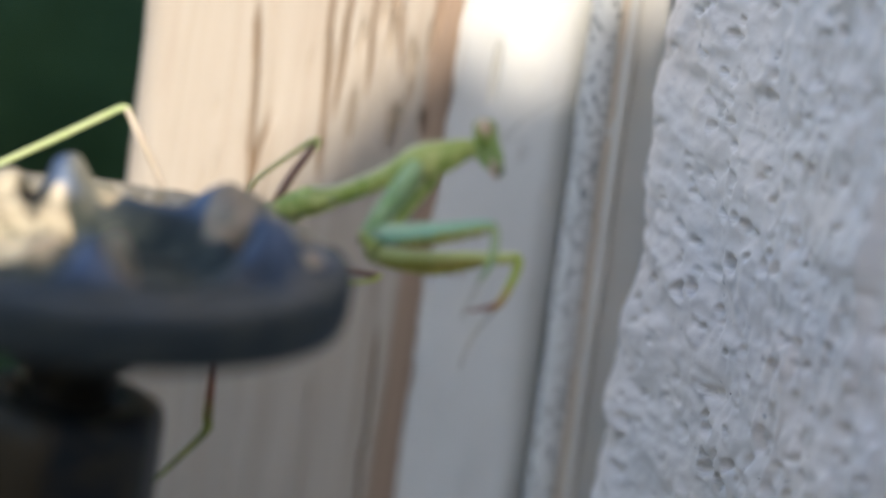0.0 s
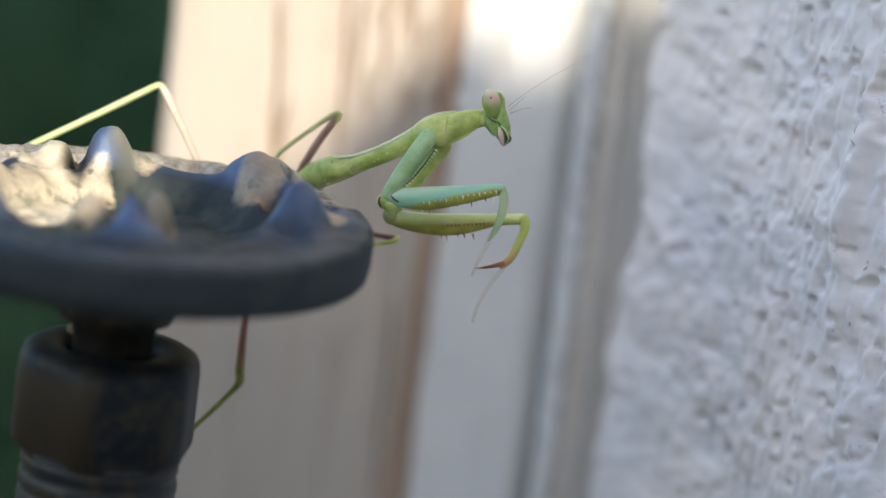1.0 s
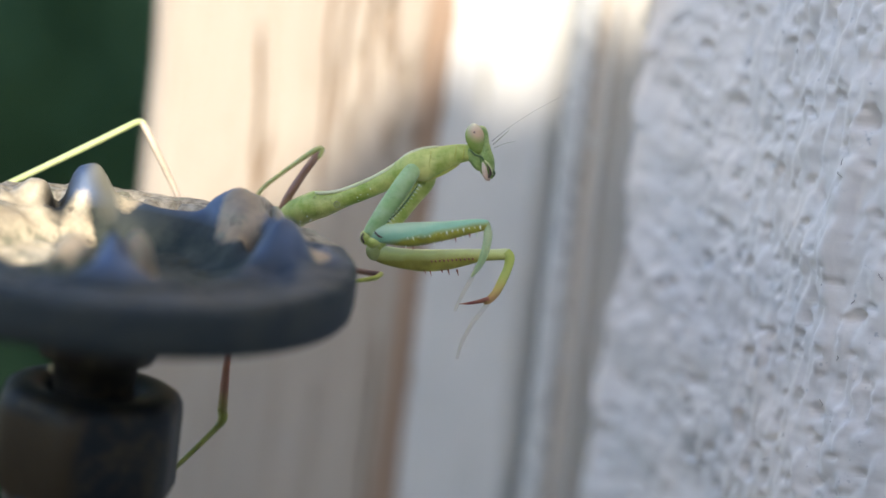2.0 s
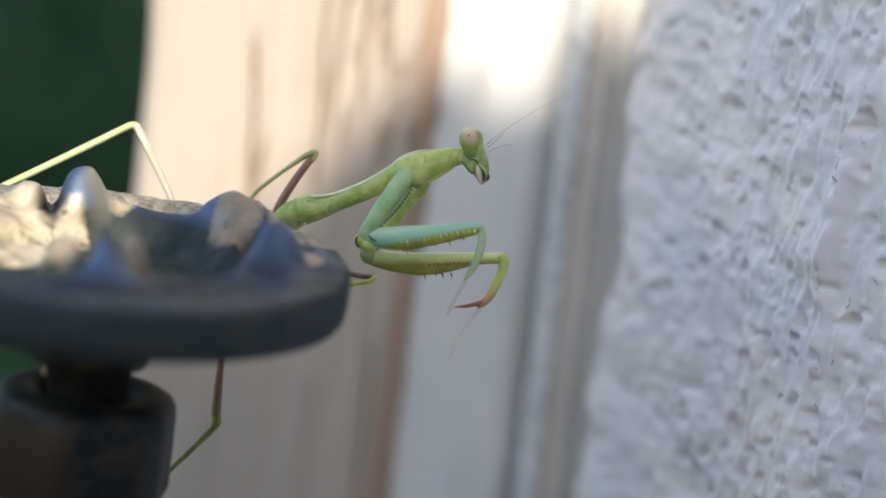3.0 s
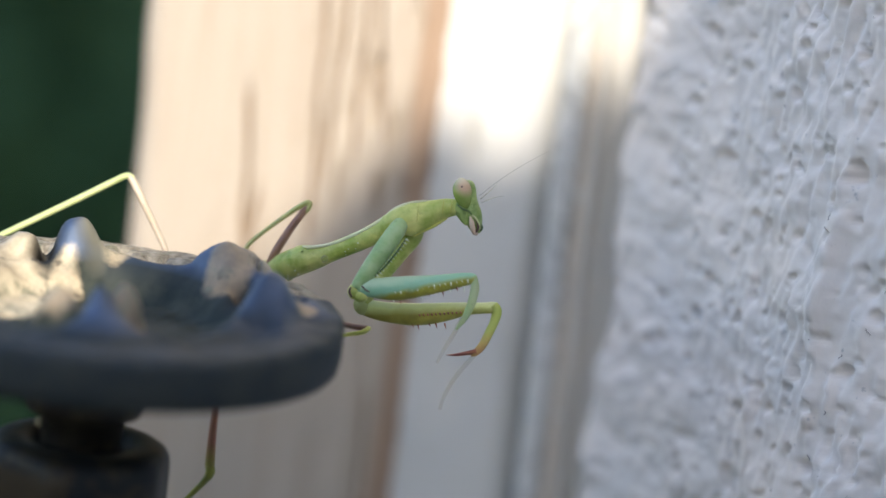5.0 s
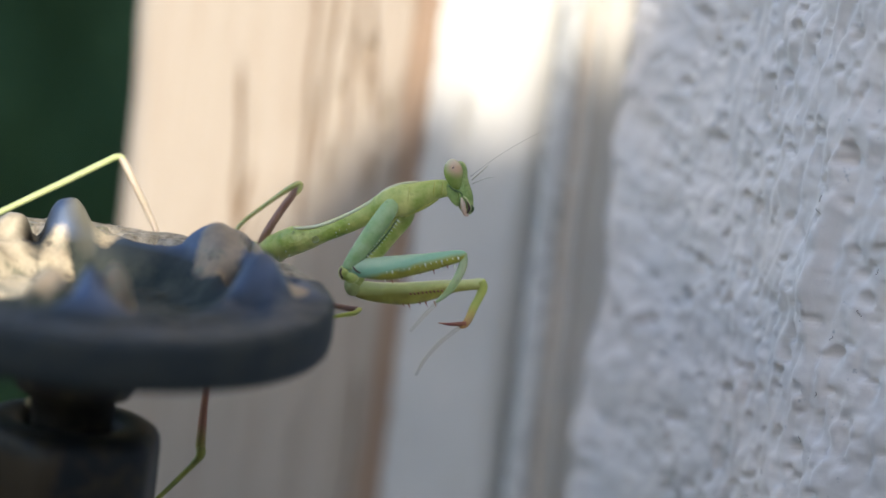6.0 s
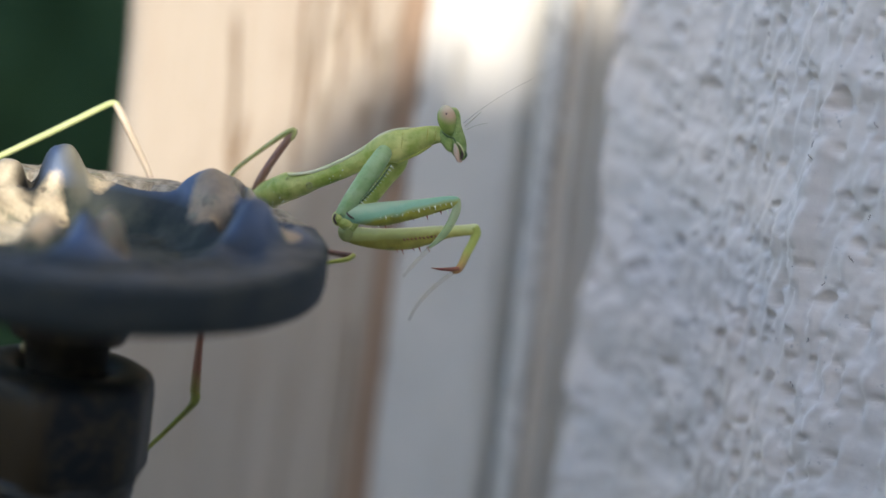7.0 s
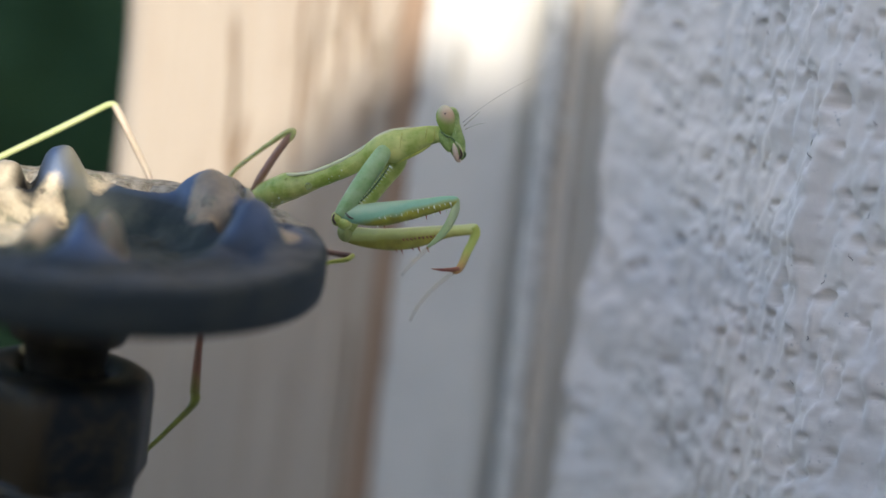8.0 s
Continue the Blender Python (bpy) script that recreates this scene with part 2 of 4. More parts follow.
GHOST.node_tree.nodes["Principled BSDF"].inputs["Specular IOR Level"].default_value = 0.0
SHEER = mat_skin("sheer_pale_tibia", (0.42, 0.58, 0.26), (0.54, 0.64, 0.34), alpha=0.62)
TOOTH = mat_skin("pale_insect_tooth", (0.66, 0.74, 0.56), (0.72, 0.76, 0.60))
MOSS = mat_skin("olive_green_leg", (0.36, 0.40, 0.12), (0.44, 0.46, 0.18))
BROWN = mat_skin("brown_insect_leg", (0.20, 0.10, 0.075), (0.28, 0.16, 0.11))
BLUSH = mat_skin("pinkish_white_leg", (0.50, 0.40, 0.31), (0.58, 0.50, 0.38))
RUST = mat_skin("reddish_insect_claw", (0.40, 0.17, 0.06), (0.20, 0.05, 0.05))
DARK = mat_skin("dark_insect_mark", (0.05, 0.035, 0.03), (0.09, 0.05, 0.04))
LEAF = mat_skin("dark_green_leaf", (0.019, 0.050, 0.026), (0.032, 0.074, 0.034), 20.0, 0.7, 0.0)
LEAF.node_tree.nodes["Principled BSDF"].inputs["Specular IOR Level"].default_value = 0.15
PAVING = mat_paint("dark_soil", (0.045, 0.038, 0.028), (0.075, 0.063, 0.047), rough=0.95)
PLASTER = mat_paint("grey_plaster", (0.42, 0.41, 0.39), (0.36, 0.35, 0.33), rough=0.9)


# ---- mesh helpers ----
def mesh_of(bm, name):
    bmesh.ops.recalc_face_normals(bm, faces=bm.faces)
    me = bpy.data.meshes.new(name)
    bm.to_mesh(me)
    bm.free()
    return me


def part(name, bm, material, parent=None, label="", smooth=True, at=None):
    """Links a bmesh as one mesh object, under a thing or a part."""
    me = mesh_of(bm, name)
    for m in material if isinstance(material, (list, tuple)) else [material]:
        me.materials.append(m)
    if smooth:
        me.shade_smooth()
    ob = new(name, me)
    ob.parent = parent
    if at is not None:
        ob.matrix_basis = at
    if label:
        tagged(ob, label)
    return ob


def box(bm, x0, x1, y0, y1, z0, z1, bevel=0.0, seg=2):
    g = bmesh.ops.create_cube(bm, size=1.0)
    bmesh.ops.transform(bm, matrix=Matrix.LocRotScale(((x0 + x1) / 2, (y0 + y1) / 2, (z0 + z1) / 2), None, (x1 - x0, y1 - y0, z1 - z0)), verts=g["verts"])
    if bevel:
        es = list({e for v in g["verts"] for e in v.link_edges})
        bmesh.ops.bevel(bm, geom=es, offset=bevel, segments=seg, profile=0.5, affect="EDGES")
    return bm


def smooth_path(pts, n):
    """Catmull-Rom through points of (x, y, z, r...) to n samples."""
    p = np.array([pts[0], *pts, pts[-1]], float)
    p[0] = 2 * p[1] - p[2]
    p[-1] = 2 * p[-2] - p[-3]
    out = []
    segs = len(pts) - 1
    for i in range(n):
        s = i / (n - 1) * segs
        j = min(int(s), segs - 1)
        f = s - j
        a, b, c, d = p[j:j + 4]
        out.append(0.5 * (2 * b + (c - a) * f + (2 * a - 5 * b + 4 * c - d) * f * f + (3 * b - 3 * c + d - a) * f ** 3))
    return np.array(out)


def limb(bm, pts, n=18, sides=12, flat=1.0, mat=0, wobble=0.0, close=True):
    """A tapered, bent tube through (x, y, z, radius) in millimetres; flat: its depth against its width."""
    s = smooth_path(pts, n)
    rings = []
    for i, (x, y, z, r) in enumerate(s):
        d = Vector(s[min(i + 1, n - 1), :3] - s[max(i - 1, 0), :3]).normalized()
        side = Vector((0, 0, 1)).cross(d)
        if side.length < 0.05:
            side = Vector((1, 0, 0))
        side.normalize()
        deep = d.cross(side)
        r = max(r, 0.01)
        ring = []
        for k in range(sides):
            a = 2 * math.pi * k / sides
            rr = r * (1 + wobble * noise.noise(Vector((x, y, z)) * 0.9 + Vector((k * 1.7, 0, 0))))
            ring.append(bm.verts.new((Vector((x, y, z)) + side * (math.cos(a) * rr) + deep * (math.sin(a) * rr * flat)) * 0.001))
        rings.append(ring)
    for a, b in zip(rings, rings[1:]):
        for k in range(sides):
            f = bm.faces.new((a[k], a[(k + 1) % sides], b[(k + 1) % sides], b[k]))
            f.material_index = mat
    if close:
        for ring in (rings[0], rings[-1]):
            f = bm.faces.new(ring)
            f.material_index = mat
    return bm


def ball(bm, x, y, z, rx, ry, rz, turn=0.0, mat=0, seg=20):
    g = bmesh.ops.create_uvsphere(bm, u_segments=seg, v_segments=seg * 2 // 3, radius=1.0)
    m = Matrix.Translation(Vector((x, y, z)) * 0.001) @ Matrix.Rotation(radians(turn), 4, "Z") @ Matrix.Diagonal((rx * 0.001, ry * 0.001, rz * 0.001, 1))
    bmesh.ops.transform(bm, matrix=m, verts=g["verts"])
    for f in {f for v in g["verts"] for f in v.link_faces}:
        f.material_index = mat
    return bm


def grid(bm, us, vs, place):
    """A sheet over the parameter lists us and vs; place(u, v) gives the point."""
    rows = [[bm.verts.new(place(u, v)) for u in us] for v in vs]
    for a, b in zip(rows, rows[1:]):
        for i in range(len(us) - 1):
            bm.faces.new((a[i], a[i + 1], b[i + 1], b[i]))
    return rows


def lathe(bm, profile, sides=48, shape=None):
    """Turns (radius, height) in millimetres round z."""
    rings = []
    for r, h in profile:
        rings.append([bm.verts.new((r * 0.001 * math.cos(a) * (shape(a) if shape else 1), r * 0.001 * math.sin(a) * (shape(a) if shape else 1), h * 0.001)) for a in (2 * math.pi * k / sides for k in range(sides))])
    for a, b in zip(rings, rings[1:]):
        for k in range(sides):
            bm.faces.new((a[k], a[(k + 1) % sides], b[(k + 1) % sides], b[k]))
    bm.faces.new(rings[0])
    bm.faces.new(rings[-1])
    return bm


def steps(*stretches):
    """Parameter values: (start, end, step) one after the other."""
    out = []
    for a, b, s in stretches:
        n = max(1, round((b - a) / s))
        out += [a + (b - a) * i / n for i in range(n)]
    return out + [stretches[-1][1]]


# ---- the setting ----
def ground():
    bm = bmesh.new()
    grid(bm, steps((-60, -3, 6), (-3, 3, 0.25), (3, 60, 6)), steps((-60, -3, 6), (-3, 4, 0.25), (4, 60, 6)),
         lambda x, y: (x, y, 0.004 * noise.noise(Vector((x, y, 0)) * 3) if abs(x) < 3 and abs(y) < 3 else 0))
    tagged(part("ground", bm, PAVING), "dark bare garden soil beside the house wall", "ground", kind="structure")


# the stucco wall: from its ragged end by the door frame towards the viewer
EDGE = Vector((0.0213, 0.050, 0))
ALONG = Vector((0.447, -0.894, 0))
OUT = Vector((-0.894, -0.447, 0))


def chance(c, k):
    """A steady random number from 0 to 1 for a cell's middle."""
    v = math.sin(c.x * 12.9898 + c.y * 78.233 + k * 37.719) * 43758.5453
    return v - math.floor(v)


def pits(q, scale, seed, share, small, large):
    """Scattered bowl-shaped dents: 0 outside, up to 1 at the bottom."""
    (d, *_), (c, *_) = noise.voronoi(q * scale + Vector((seed, 2, 0)))
    if chance(c, seed) > share:
        return 0.0
    b = chance(c, seed + 1)
    f = 1 - d / (small + (large - small) * b)
    if f <= 0:
        return 0.0
    f = min(1.0, f * 1.25)
    return (0.5 + 0.5 * b) * f * f * (3 - 2 * f)


def stucco_height(s, z):
    """Relief of the plaster, in metres: slow waves, scattered dents, upright trowel ripples."""
    p = Vector((s * 1000, z * 1000 - 600, 0))
    ripple = min(1.0, max(0.0, (p.x - 22) / 18))
    # dents grow narrow and upright towards the viewer
    x = 0.52 * p.x if p.x < 16 else 8.32 + 0.52 * (p.x - 16) + 0.012 * (p.x - 16) ** 2 if p.x < 38 else 25.57 + 1.05 * (p.x - 38)
    q = Vector((x, p.y, 0))
    h = 0.9 * noise.noise(Vector((x, p.y, 2)) * 0.15) + 0.45 * noise.noise(Vector((x * 0.34, p.y * 0.32, 5)))
    w = q + Vector((noise.noise(q * 0.55), noise.noise(q * 0.55 + Vector((9, 3, 1))), 0)) * 0.7
    w += Vector((noise.noise(q * 1.6), noise.noise(q * 1.6 + Vector((4, 7, 2))), 0)) * 0.3
    h -= 2.05 * pits(w, 0.36, 2.0, 0.44, 0.26, 0.54)
    h -= 1.30 * pits(w, 0.60, 7.0, 0.38, 0.26, 0.52)
    h -= 0.16 * pits(w, 1.10, 4.0, 0.25, 0.30, 0.50)
    # soft crumbs standing proud
    h += 0.35 * pits(w, 0.45, 11.0, 0.28, 0.50, 0.80)
    h += 0.30 * (1 - ripple) * noise.noise(Vector((w.x * 0.62, w.y * 0.50, 4)))
    h += 0.80 * ripple * noise.noise(Vector((w.x * 0.72 - 0.10 * w.y, w.y * 0.17, 4)))
    h += 0.20 * noise.noise(w * 0.55 + Vector((2, 6, 1))) + 0.08 * noise.noise(w * 1.1) + 0.035 * noise.noise(w * 2.6)
    # a soft upright ridge, steep on its far side, and a slow bow of the whole face
    d = p.x - 53.8 - 0.05 * (p.y - 4) - 0.6 * noise.noise(Vector((p.y * 0.2, 1, 1)))
    h += 2.4 * (math.exp(-(d / 2.6) ** 2) if d < 0 else math.exp(-(d / 0.9) ** 2)) * math.exp(-((p.y - 6) / 15) ** 2)
    h -= 0.0069 * max(0.0, p.x - 44) ** 2 + 0.020 * max(0.0, min(p.x, 66.0) - 54) ** 2
    return h * 0.001


def stucco_wall():
    bm = bmesh.new()

    def place(s, z):
        inside = 0.48 < z < 0.72 and s < 0.0885
        ragged = 0.0010 * noise.noise(Vector((z * 110, 0, 5))) + 0.0008 * noise.noise(Vector((z * 260, 2, 5)))
        # the end is broken back between two bulges
        ragged += 0.0032 * math.exp(-((z - 0.5885) / 0.0060) ** 2) - 0.0006 + 0.00002 * max(0.0, min(40.0, z * 1000 - 592))
        h = stucco_height(s, z) if inside else -0.0069e-3 * max(0.0, min(s, 0.0885) * 1000 - 44) ** 2
        roll = 0.0042 * (1 - min(1.0, max(0.0, (s + 0.0045) / 0.0090))) ** 2
        p = EDGE + ALONG * (s + ragged * max(0.0, 1 - (s + 0.0045) / 0.012)) + OUT * (h - roll)
        return (p.x, p.y, z)

    us = steps((-0.0045, 0.012, 0.0003), (0.012, 0.088, 0.0004), (0.088, 0.7, 0.05))
    vs = steps((0, 0.48, 0.06), (0.48, 0.53, 0.003), (0.53, 0.665, 0.0004), (0.665, 0.72, 0.003), (0.72, 2.4, 0.2))
    rows = grid(bm, us, vs, place)
    back = -OUT * 0.12
    # the end and the back of the wall
    ends = [[bm.verts.new(r[0].co + back * f + ALONG * 0.002 * f) for f in (0.04, 0.3, 1.0)] for r in rows]
    far = [bm.verts.new(r[-1].co + back) for r in rows]
    for i in range(len(rows) - 1):
        chain0, chain1 = [rows[i][0], *ends[i]], [rows[i + 1][0], *ends[i + 1]]
        for j in range(3):
            bm.faces.new((chain0[j], chain1[j], chain1[j + 1], chain0[j + 1]))
        bm.faces.new((ends[i][2], ends[i + 1][2], far[i + 1], far[i]))
        bm.faces.new((far[i], far[i + 1], rows[i + 1][-1], rows[i][-1]))
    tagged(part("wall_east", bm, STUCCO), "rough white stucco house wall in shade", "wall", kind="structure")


def wood_post():
    bm = bmesh.new()
    rng = random.Random(12)
    checks = [(rng.uniform(-15, -5), rng.uniform(596, 642), rng.uniform(0.18, 0.30), rng.uniform(1.5, 4), rng.uniform(1.0, 2.2)) for i in range(30)]
    checks += [(rng.uniform(-40, -5), rng.uniform(545, 640), rng.uniform(0.12, 0.2), rng.uniform(1.0, 3), rng.uniform(0.4, 0.9)) for i in range(22)]

    def place(x, z):
        y = 0.066
        p = Vector((x * 1000, z * 1000, 0))
        near = 0.5 < z < 0.7
        e = x - 0.0
        if near:
            y += 0.00030 * noise.noise(Vector((p.x * 0.35, p.y * 0.03, 1))) + 0.00006 * noise.noise(Vector((p.x * 3, p.y * 0.05, 3)))
            for x0, x1, z0, z1, half in CRACKS:
                f = (z - z0) / (z1 - z0)
                if 0 < f < 1:
                    c = (x0 + (x1 - x0) * f) * 1000 + 0.4 * noise.noise(Vector((p.y * 0.09, x0 * 900, 0)))
                    y += 2.2 * half * math.exp(-((p.x - c) / (half * 620)) ** 2) * (1 - (2 * f - 1) ** 4) * max(0.2, 0.8 + noise.noise(Vector((p.y * 0.12, x0 * 700, 7))))
                    y -= 0.6 * half * math.exp(-((p.x - c - 1.2) / 0.8) ** 2) * (1 - (2 * f - 1) ** 4)
        if near:
            for cx, cz, w, l, depth in checks:
                dx, dz = p.x - cx - 0.15 * noise.noise(Vector((p.y * 0.5, cx, 0))), p.y - cz
                if abs(dz) < l and abs(dx) < 1.2:
                    y += depth * 0.001 * math.exp(-(dx / w) ** 2) * (1 - (dz / l) ** 2)
        # worn round arrises
        r = 0.0035
        if x < -0.0433 + r:
            y += r - math.sqrt(max(0.0, r * r - (-0.0433 + r - x) ** 2))
        if x > -0.0028 - 0.005:
            y += 0.0022 * ((x + 0.0078) / 0.005) ** 2
        # the outer arris is worn back below eye height
        w = max(0.0, min(1.0, (0.618 - z) / 0.016)) * max(0.0, min(1.0, (-0.030 - x) / 0.0133))
        return (x + 0.0007 * w * w * (3 - 2 * w), y, z)

    us = steps((-0.0433, -0.0028, 0.00022))
    vs = steps((0, 0.5, 0.1), (0.5, 0.53, 0.003), (0.53, 0.66, 0.0008), (0.66, 0.7, 0.003), (0.7, 2.1, 0.2))
    rows = grid(bm, us, vs, place)
    for col in (0, -1):
        backs = [bm.verts.new((r[col].co.x, 0.156, r[col].co.z)) for r in rows]
        for i in range(len(rows) - 1):
            bm.faces.new((rows[i][col], rows[i + 1][col], backs[i + 1], backs[i]))
        if col == 0:
            left = backs
    for i in range(len(rows) - 1):
        bm.faces.new((left[i], left[i + 1], backs[i + 1], backs[i]))
    tagged(part("wooden_post", bm, WOOD), "weathered peach-painted wooden door post with cracked grain", "post")


def lean(z):
    """The weather strip stands a little out of plumb."""
    return -0.014 * max(-0.05, min(0.05, z - 0.584))


def trim():
    bm = bmesh.new()
    rng = random.Random(5)
    checks = [(2.3, 605.5, 0.38, 4.5, 2.2), (2.1, 598, 0.15, 2.0, 0.8), (11.6, 578, 0.2, 1.6, 0.8), (7.4, 596, 0.3, 0.7, 0.9), (-1.9, 606, 0.25, 2.5, 1.0)] + [(rng.uniform(-1, 11), rng.uniform(550, 625), 0.2, rng.uniform(0.3, 0.8), 0.7) for i in range(16)]

    def place(x, z):
        y = 0.0672 + 0.00025 * noise.noise(Vector((x * 300, z * 60, 2)))
        ragged = 0.0005 * noise.noise(Vector((z * 240, 1, 1))) + 0.0003 * noise.noise(Vector((z * 900, 1, 1)))
        if x < -0.002:
            y += 0.0008
        # rounded towards the joint with the strip
        y += 0.0016 * (max(0.0, x - 0.0100) / 0.0031) ** 2
        for cx, cz, w, l, depth in checks:
            dx, dz = x * 1000 - cx - 0.2 * noise.noise(Vector((z * 400, cx, 0))), z * 1000 - cz
            if abs(dz) < l and abs(dx) < 1.2:
                y += depth * 0.001 * math.exp(-(dx / w) ** 2) * (1 - (dz / l) ** 2)
        return (x + (ragged if x < -0.001 else 0), y, z)

    rows = grid(bm, steps((-0.0029, 0.0131, 0.0003)), steps((0, 0.5, 0.1), (0.5, 0.7, 0.0008), (0.7, 2.1, 0.2)), place)
    box(bm, -0.0027, 0.0152, 0.0700, 0.150, 0.0, 2.1)
    tagged(part("trim_white", bm, WHITE), "flat white-painted door trim with a chipped paint edge", "door trim", kind="structure")

    bm = bmesh.new()
    prof = [(0.0134, 0.072), (0.0134, 0.0604), (0.0138, 0.0598), (0.0164, 0.0596), (0.0170, 0.0602), (0.0172, 0.072)]
    zs = steps((0, 0.5, 0.1), (0.5, 0.7, 0.002), (0.7, 2.1, 0.2))
    rows = [[bm.verts.new((x + lean(z) + 0.00025 * noise.noise(Vector((z * 120, i * 0.2, 3))), y + 0.0002 * noise.noise(Vector((z * 500, i, 0))), z)) for i, (x, y) in enumerate(prof)] for z in zs]
    for a, b in zip(rows, rows[1:]):
        for i in range(len(prof) - 1):
            bm.faces.new((a[i], a[i + 1], b[i + 1], b[i]))
        bm.faces.new((a[-1], a[0], b[0], b[-1]))
    tagged(part("trim_strip", bm, BEAD), "narrow white weather strip speckled with dark mildew", "weather strip", kind="structure")

    bm = bmesh.new()
    plan = [(0.0170, 0.0606), (0.0188, 0.0598), (0.0193, 0.0600), (0.0196, 0.0609), (0.0600, 0.0609), (0.0600, 0.150), (0.0170, 0.150)]
    zs = steps((0, 0.5, 0.1), (0.5, 0.7, 0.004), (0.7, 2.1, 0.2))
    rows = [[bm.verts.new((x + (lean(z) if i < 4 else 0), y + 0.0003 * noise.noise(Vector((z * 90, i, 6))), z)) for i, (x, y) in enumerate(plan)] for z in zs]
    n = len(plan)
    for a, b in zip(rows, rows[1:]):
        for i in range(n):
            bm.faces.new((a[i], a[(i + 1) % n], b[(i + 1) % n], b[i]))
    tagged(part("trim_beige", bm, BEIGE, smooth=False), "beige-painted jamb strip beside the stucco", "door trim", kind="structure")


def slab(bm, outline, y0, y1):
    """An upright wall piece from its outline in x and z."""
    a = [bm.verts.new((x, y0, z)) for x, z in outline]
    b = [bm.verts.new((x, y1, z)) for x, z in outline]
    bm.faces.new(a)
    bm.faces.new(list(reversed(b)))
    for i in range(len(outline)):
        j = (i + 1) % len(outline)
        bm.faces.new((a[i], a[j], b[j], b[i]))
    return bm


def caulk():
    """The thin tan line of old caulk between the strip and the beige jamb."""
    bm = bmesh.new()
    zs = steps((0, 0.5, 0.1), (0.5, 0.7, 0.002), (0.7, 2.1, 0.2))
    plan = [(0.0166, 0.0660), (0.0169, 0.0607), (0.0174, 0.0603), (0.0180, 0.0601), (0.0184, 0.0640)]
    rows = [[bm.verts.new((x + lean(z) + 0.0003 * noise.noise(Vector((z * 160, i * 0.4, 8))), y + 0.0002 * noise.noise(Vector((z * 300, i, 8))), z)) for i, (x, y) in enumerate(plan)] for z in zs]
    for a, b in zip(rows, rows[1:]):
        for i in range(5):
            bm.faces.new((a[i], a[(i + 1) % 5], b[(i + 1) % 5], b[i]))
    tagged(part("trim_caulk", bm, CAULK), "thin line of old tan caulk", "caulk", kind="structure")


def shade_walls():
    """An added wall and tall pier, out of view, shaped to shade the door frame and hedge."""
    # sun blocker: the stepped top edge draws the shadow line on post and trim
    bm = slab(bmesh.new(), [(-0.060, 0.0), (0.420, 0.0), (0.420, 0.985), (0.0262, 0.985), (0.0240, 0.951), (0.0195, 0.9455), (0.0165, 0.951), (0.0140, 0.952), (0.0125, 0.948), (0.0100, 0.9400), (0.0055, 0.9370), (0.0015, 0.9400), (-0.0015, 0.9455), (-0.007, 0.939), (-0.012, 0.934), (-0.017, 0.928), (-0.021, 0.921), (-0.025, 0.916), (-0.031, 0.905), (-0.036, 0.892), (-0.041, 0.883), (-0.048, 0.8805), (-0.060, 0.879)], -0.60, -0.64)
    tagged(part("blocker_wall", bm, PLASTER, smooth=False), "unseen added plaster wall, its outline cut to cast the shadow edge", "wall", kind="structure")
    bm = bmesh.new()
    box(bm, -0.47, -0.082, -0.85, -0.60, 0, 1.78, 0.004)
    tagged(part("blocker_pier", bm, PLASTER, smooth=False), "unseen added plaster pier that keeps the hedge in shade", "wall", kind="structure")


def hedge():
    rng = random.Random(4)
    verts, faces = [], []
    for i in range(20000):
        x, y, z = (rng.uniform(-0.5, 0.05), rng.uniform(1.25, 1.6), rng.uniform(0.0, 0.7)) if i < 9000 else (rng.uniform(-1.1, 0.5), rng.uniform(1.3, 1.8), rng.uniform(0.0, 1.3))
        y += 0.12 * noise.noise(Vector((x * 4, z * 4, 0)))
        m = Matrix.Translation((x, y, z)) @ Euler((rng.uniform(-1, 1), rng.uniform(0, 6.3), rng.uniform(-1, 1))).to_matrix().to_4x4()
        l, w = rng.uniform(0.025, 0.05), rng.uniform(0.010, 0.018)
        n = len(verts)
        for q in ((0, 0, 0), (w, 0.003, l * 0.4), (0.6 * w, 0.004, l * 0.8), (0, 0, l), (-0.6 * w, 0.004, l * 0.8), (-w, 0.003, l * 0.4)):
            verts.append(m @ Vector(q))
        faces += [(n, n + 1, n + 2, n + 3), (n, n + 3, n + 4, n + 5)]
    me = bpy.data.meshes.new("hedge")
    me.from_pydata(verts, [], faces)
    me.materials.append(LEAF)
    tagged(new("hedge", me), "dense dark green garden hedge in deep shade", "hedge", kind="stuff")


ground()
stucco_wall()
wood_post()
trim()
caulk()
shade_walls()
hedge()


# ---- the garden tap ----
AXIS = (-0.0374, -0.0200)


def hexagon(a):
    """Relative radius of a hexagon with corner radius 1."""
    k = (a + math.pi / 2 + radians(4.0)) % (math.pi / 3)
    return math.cos(math.pi / 6) / math.cos(k - math.pi / 6)


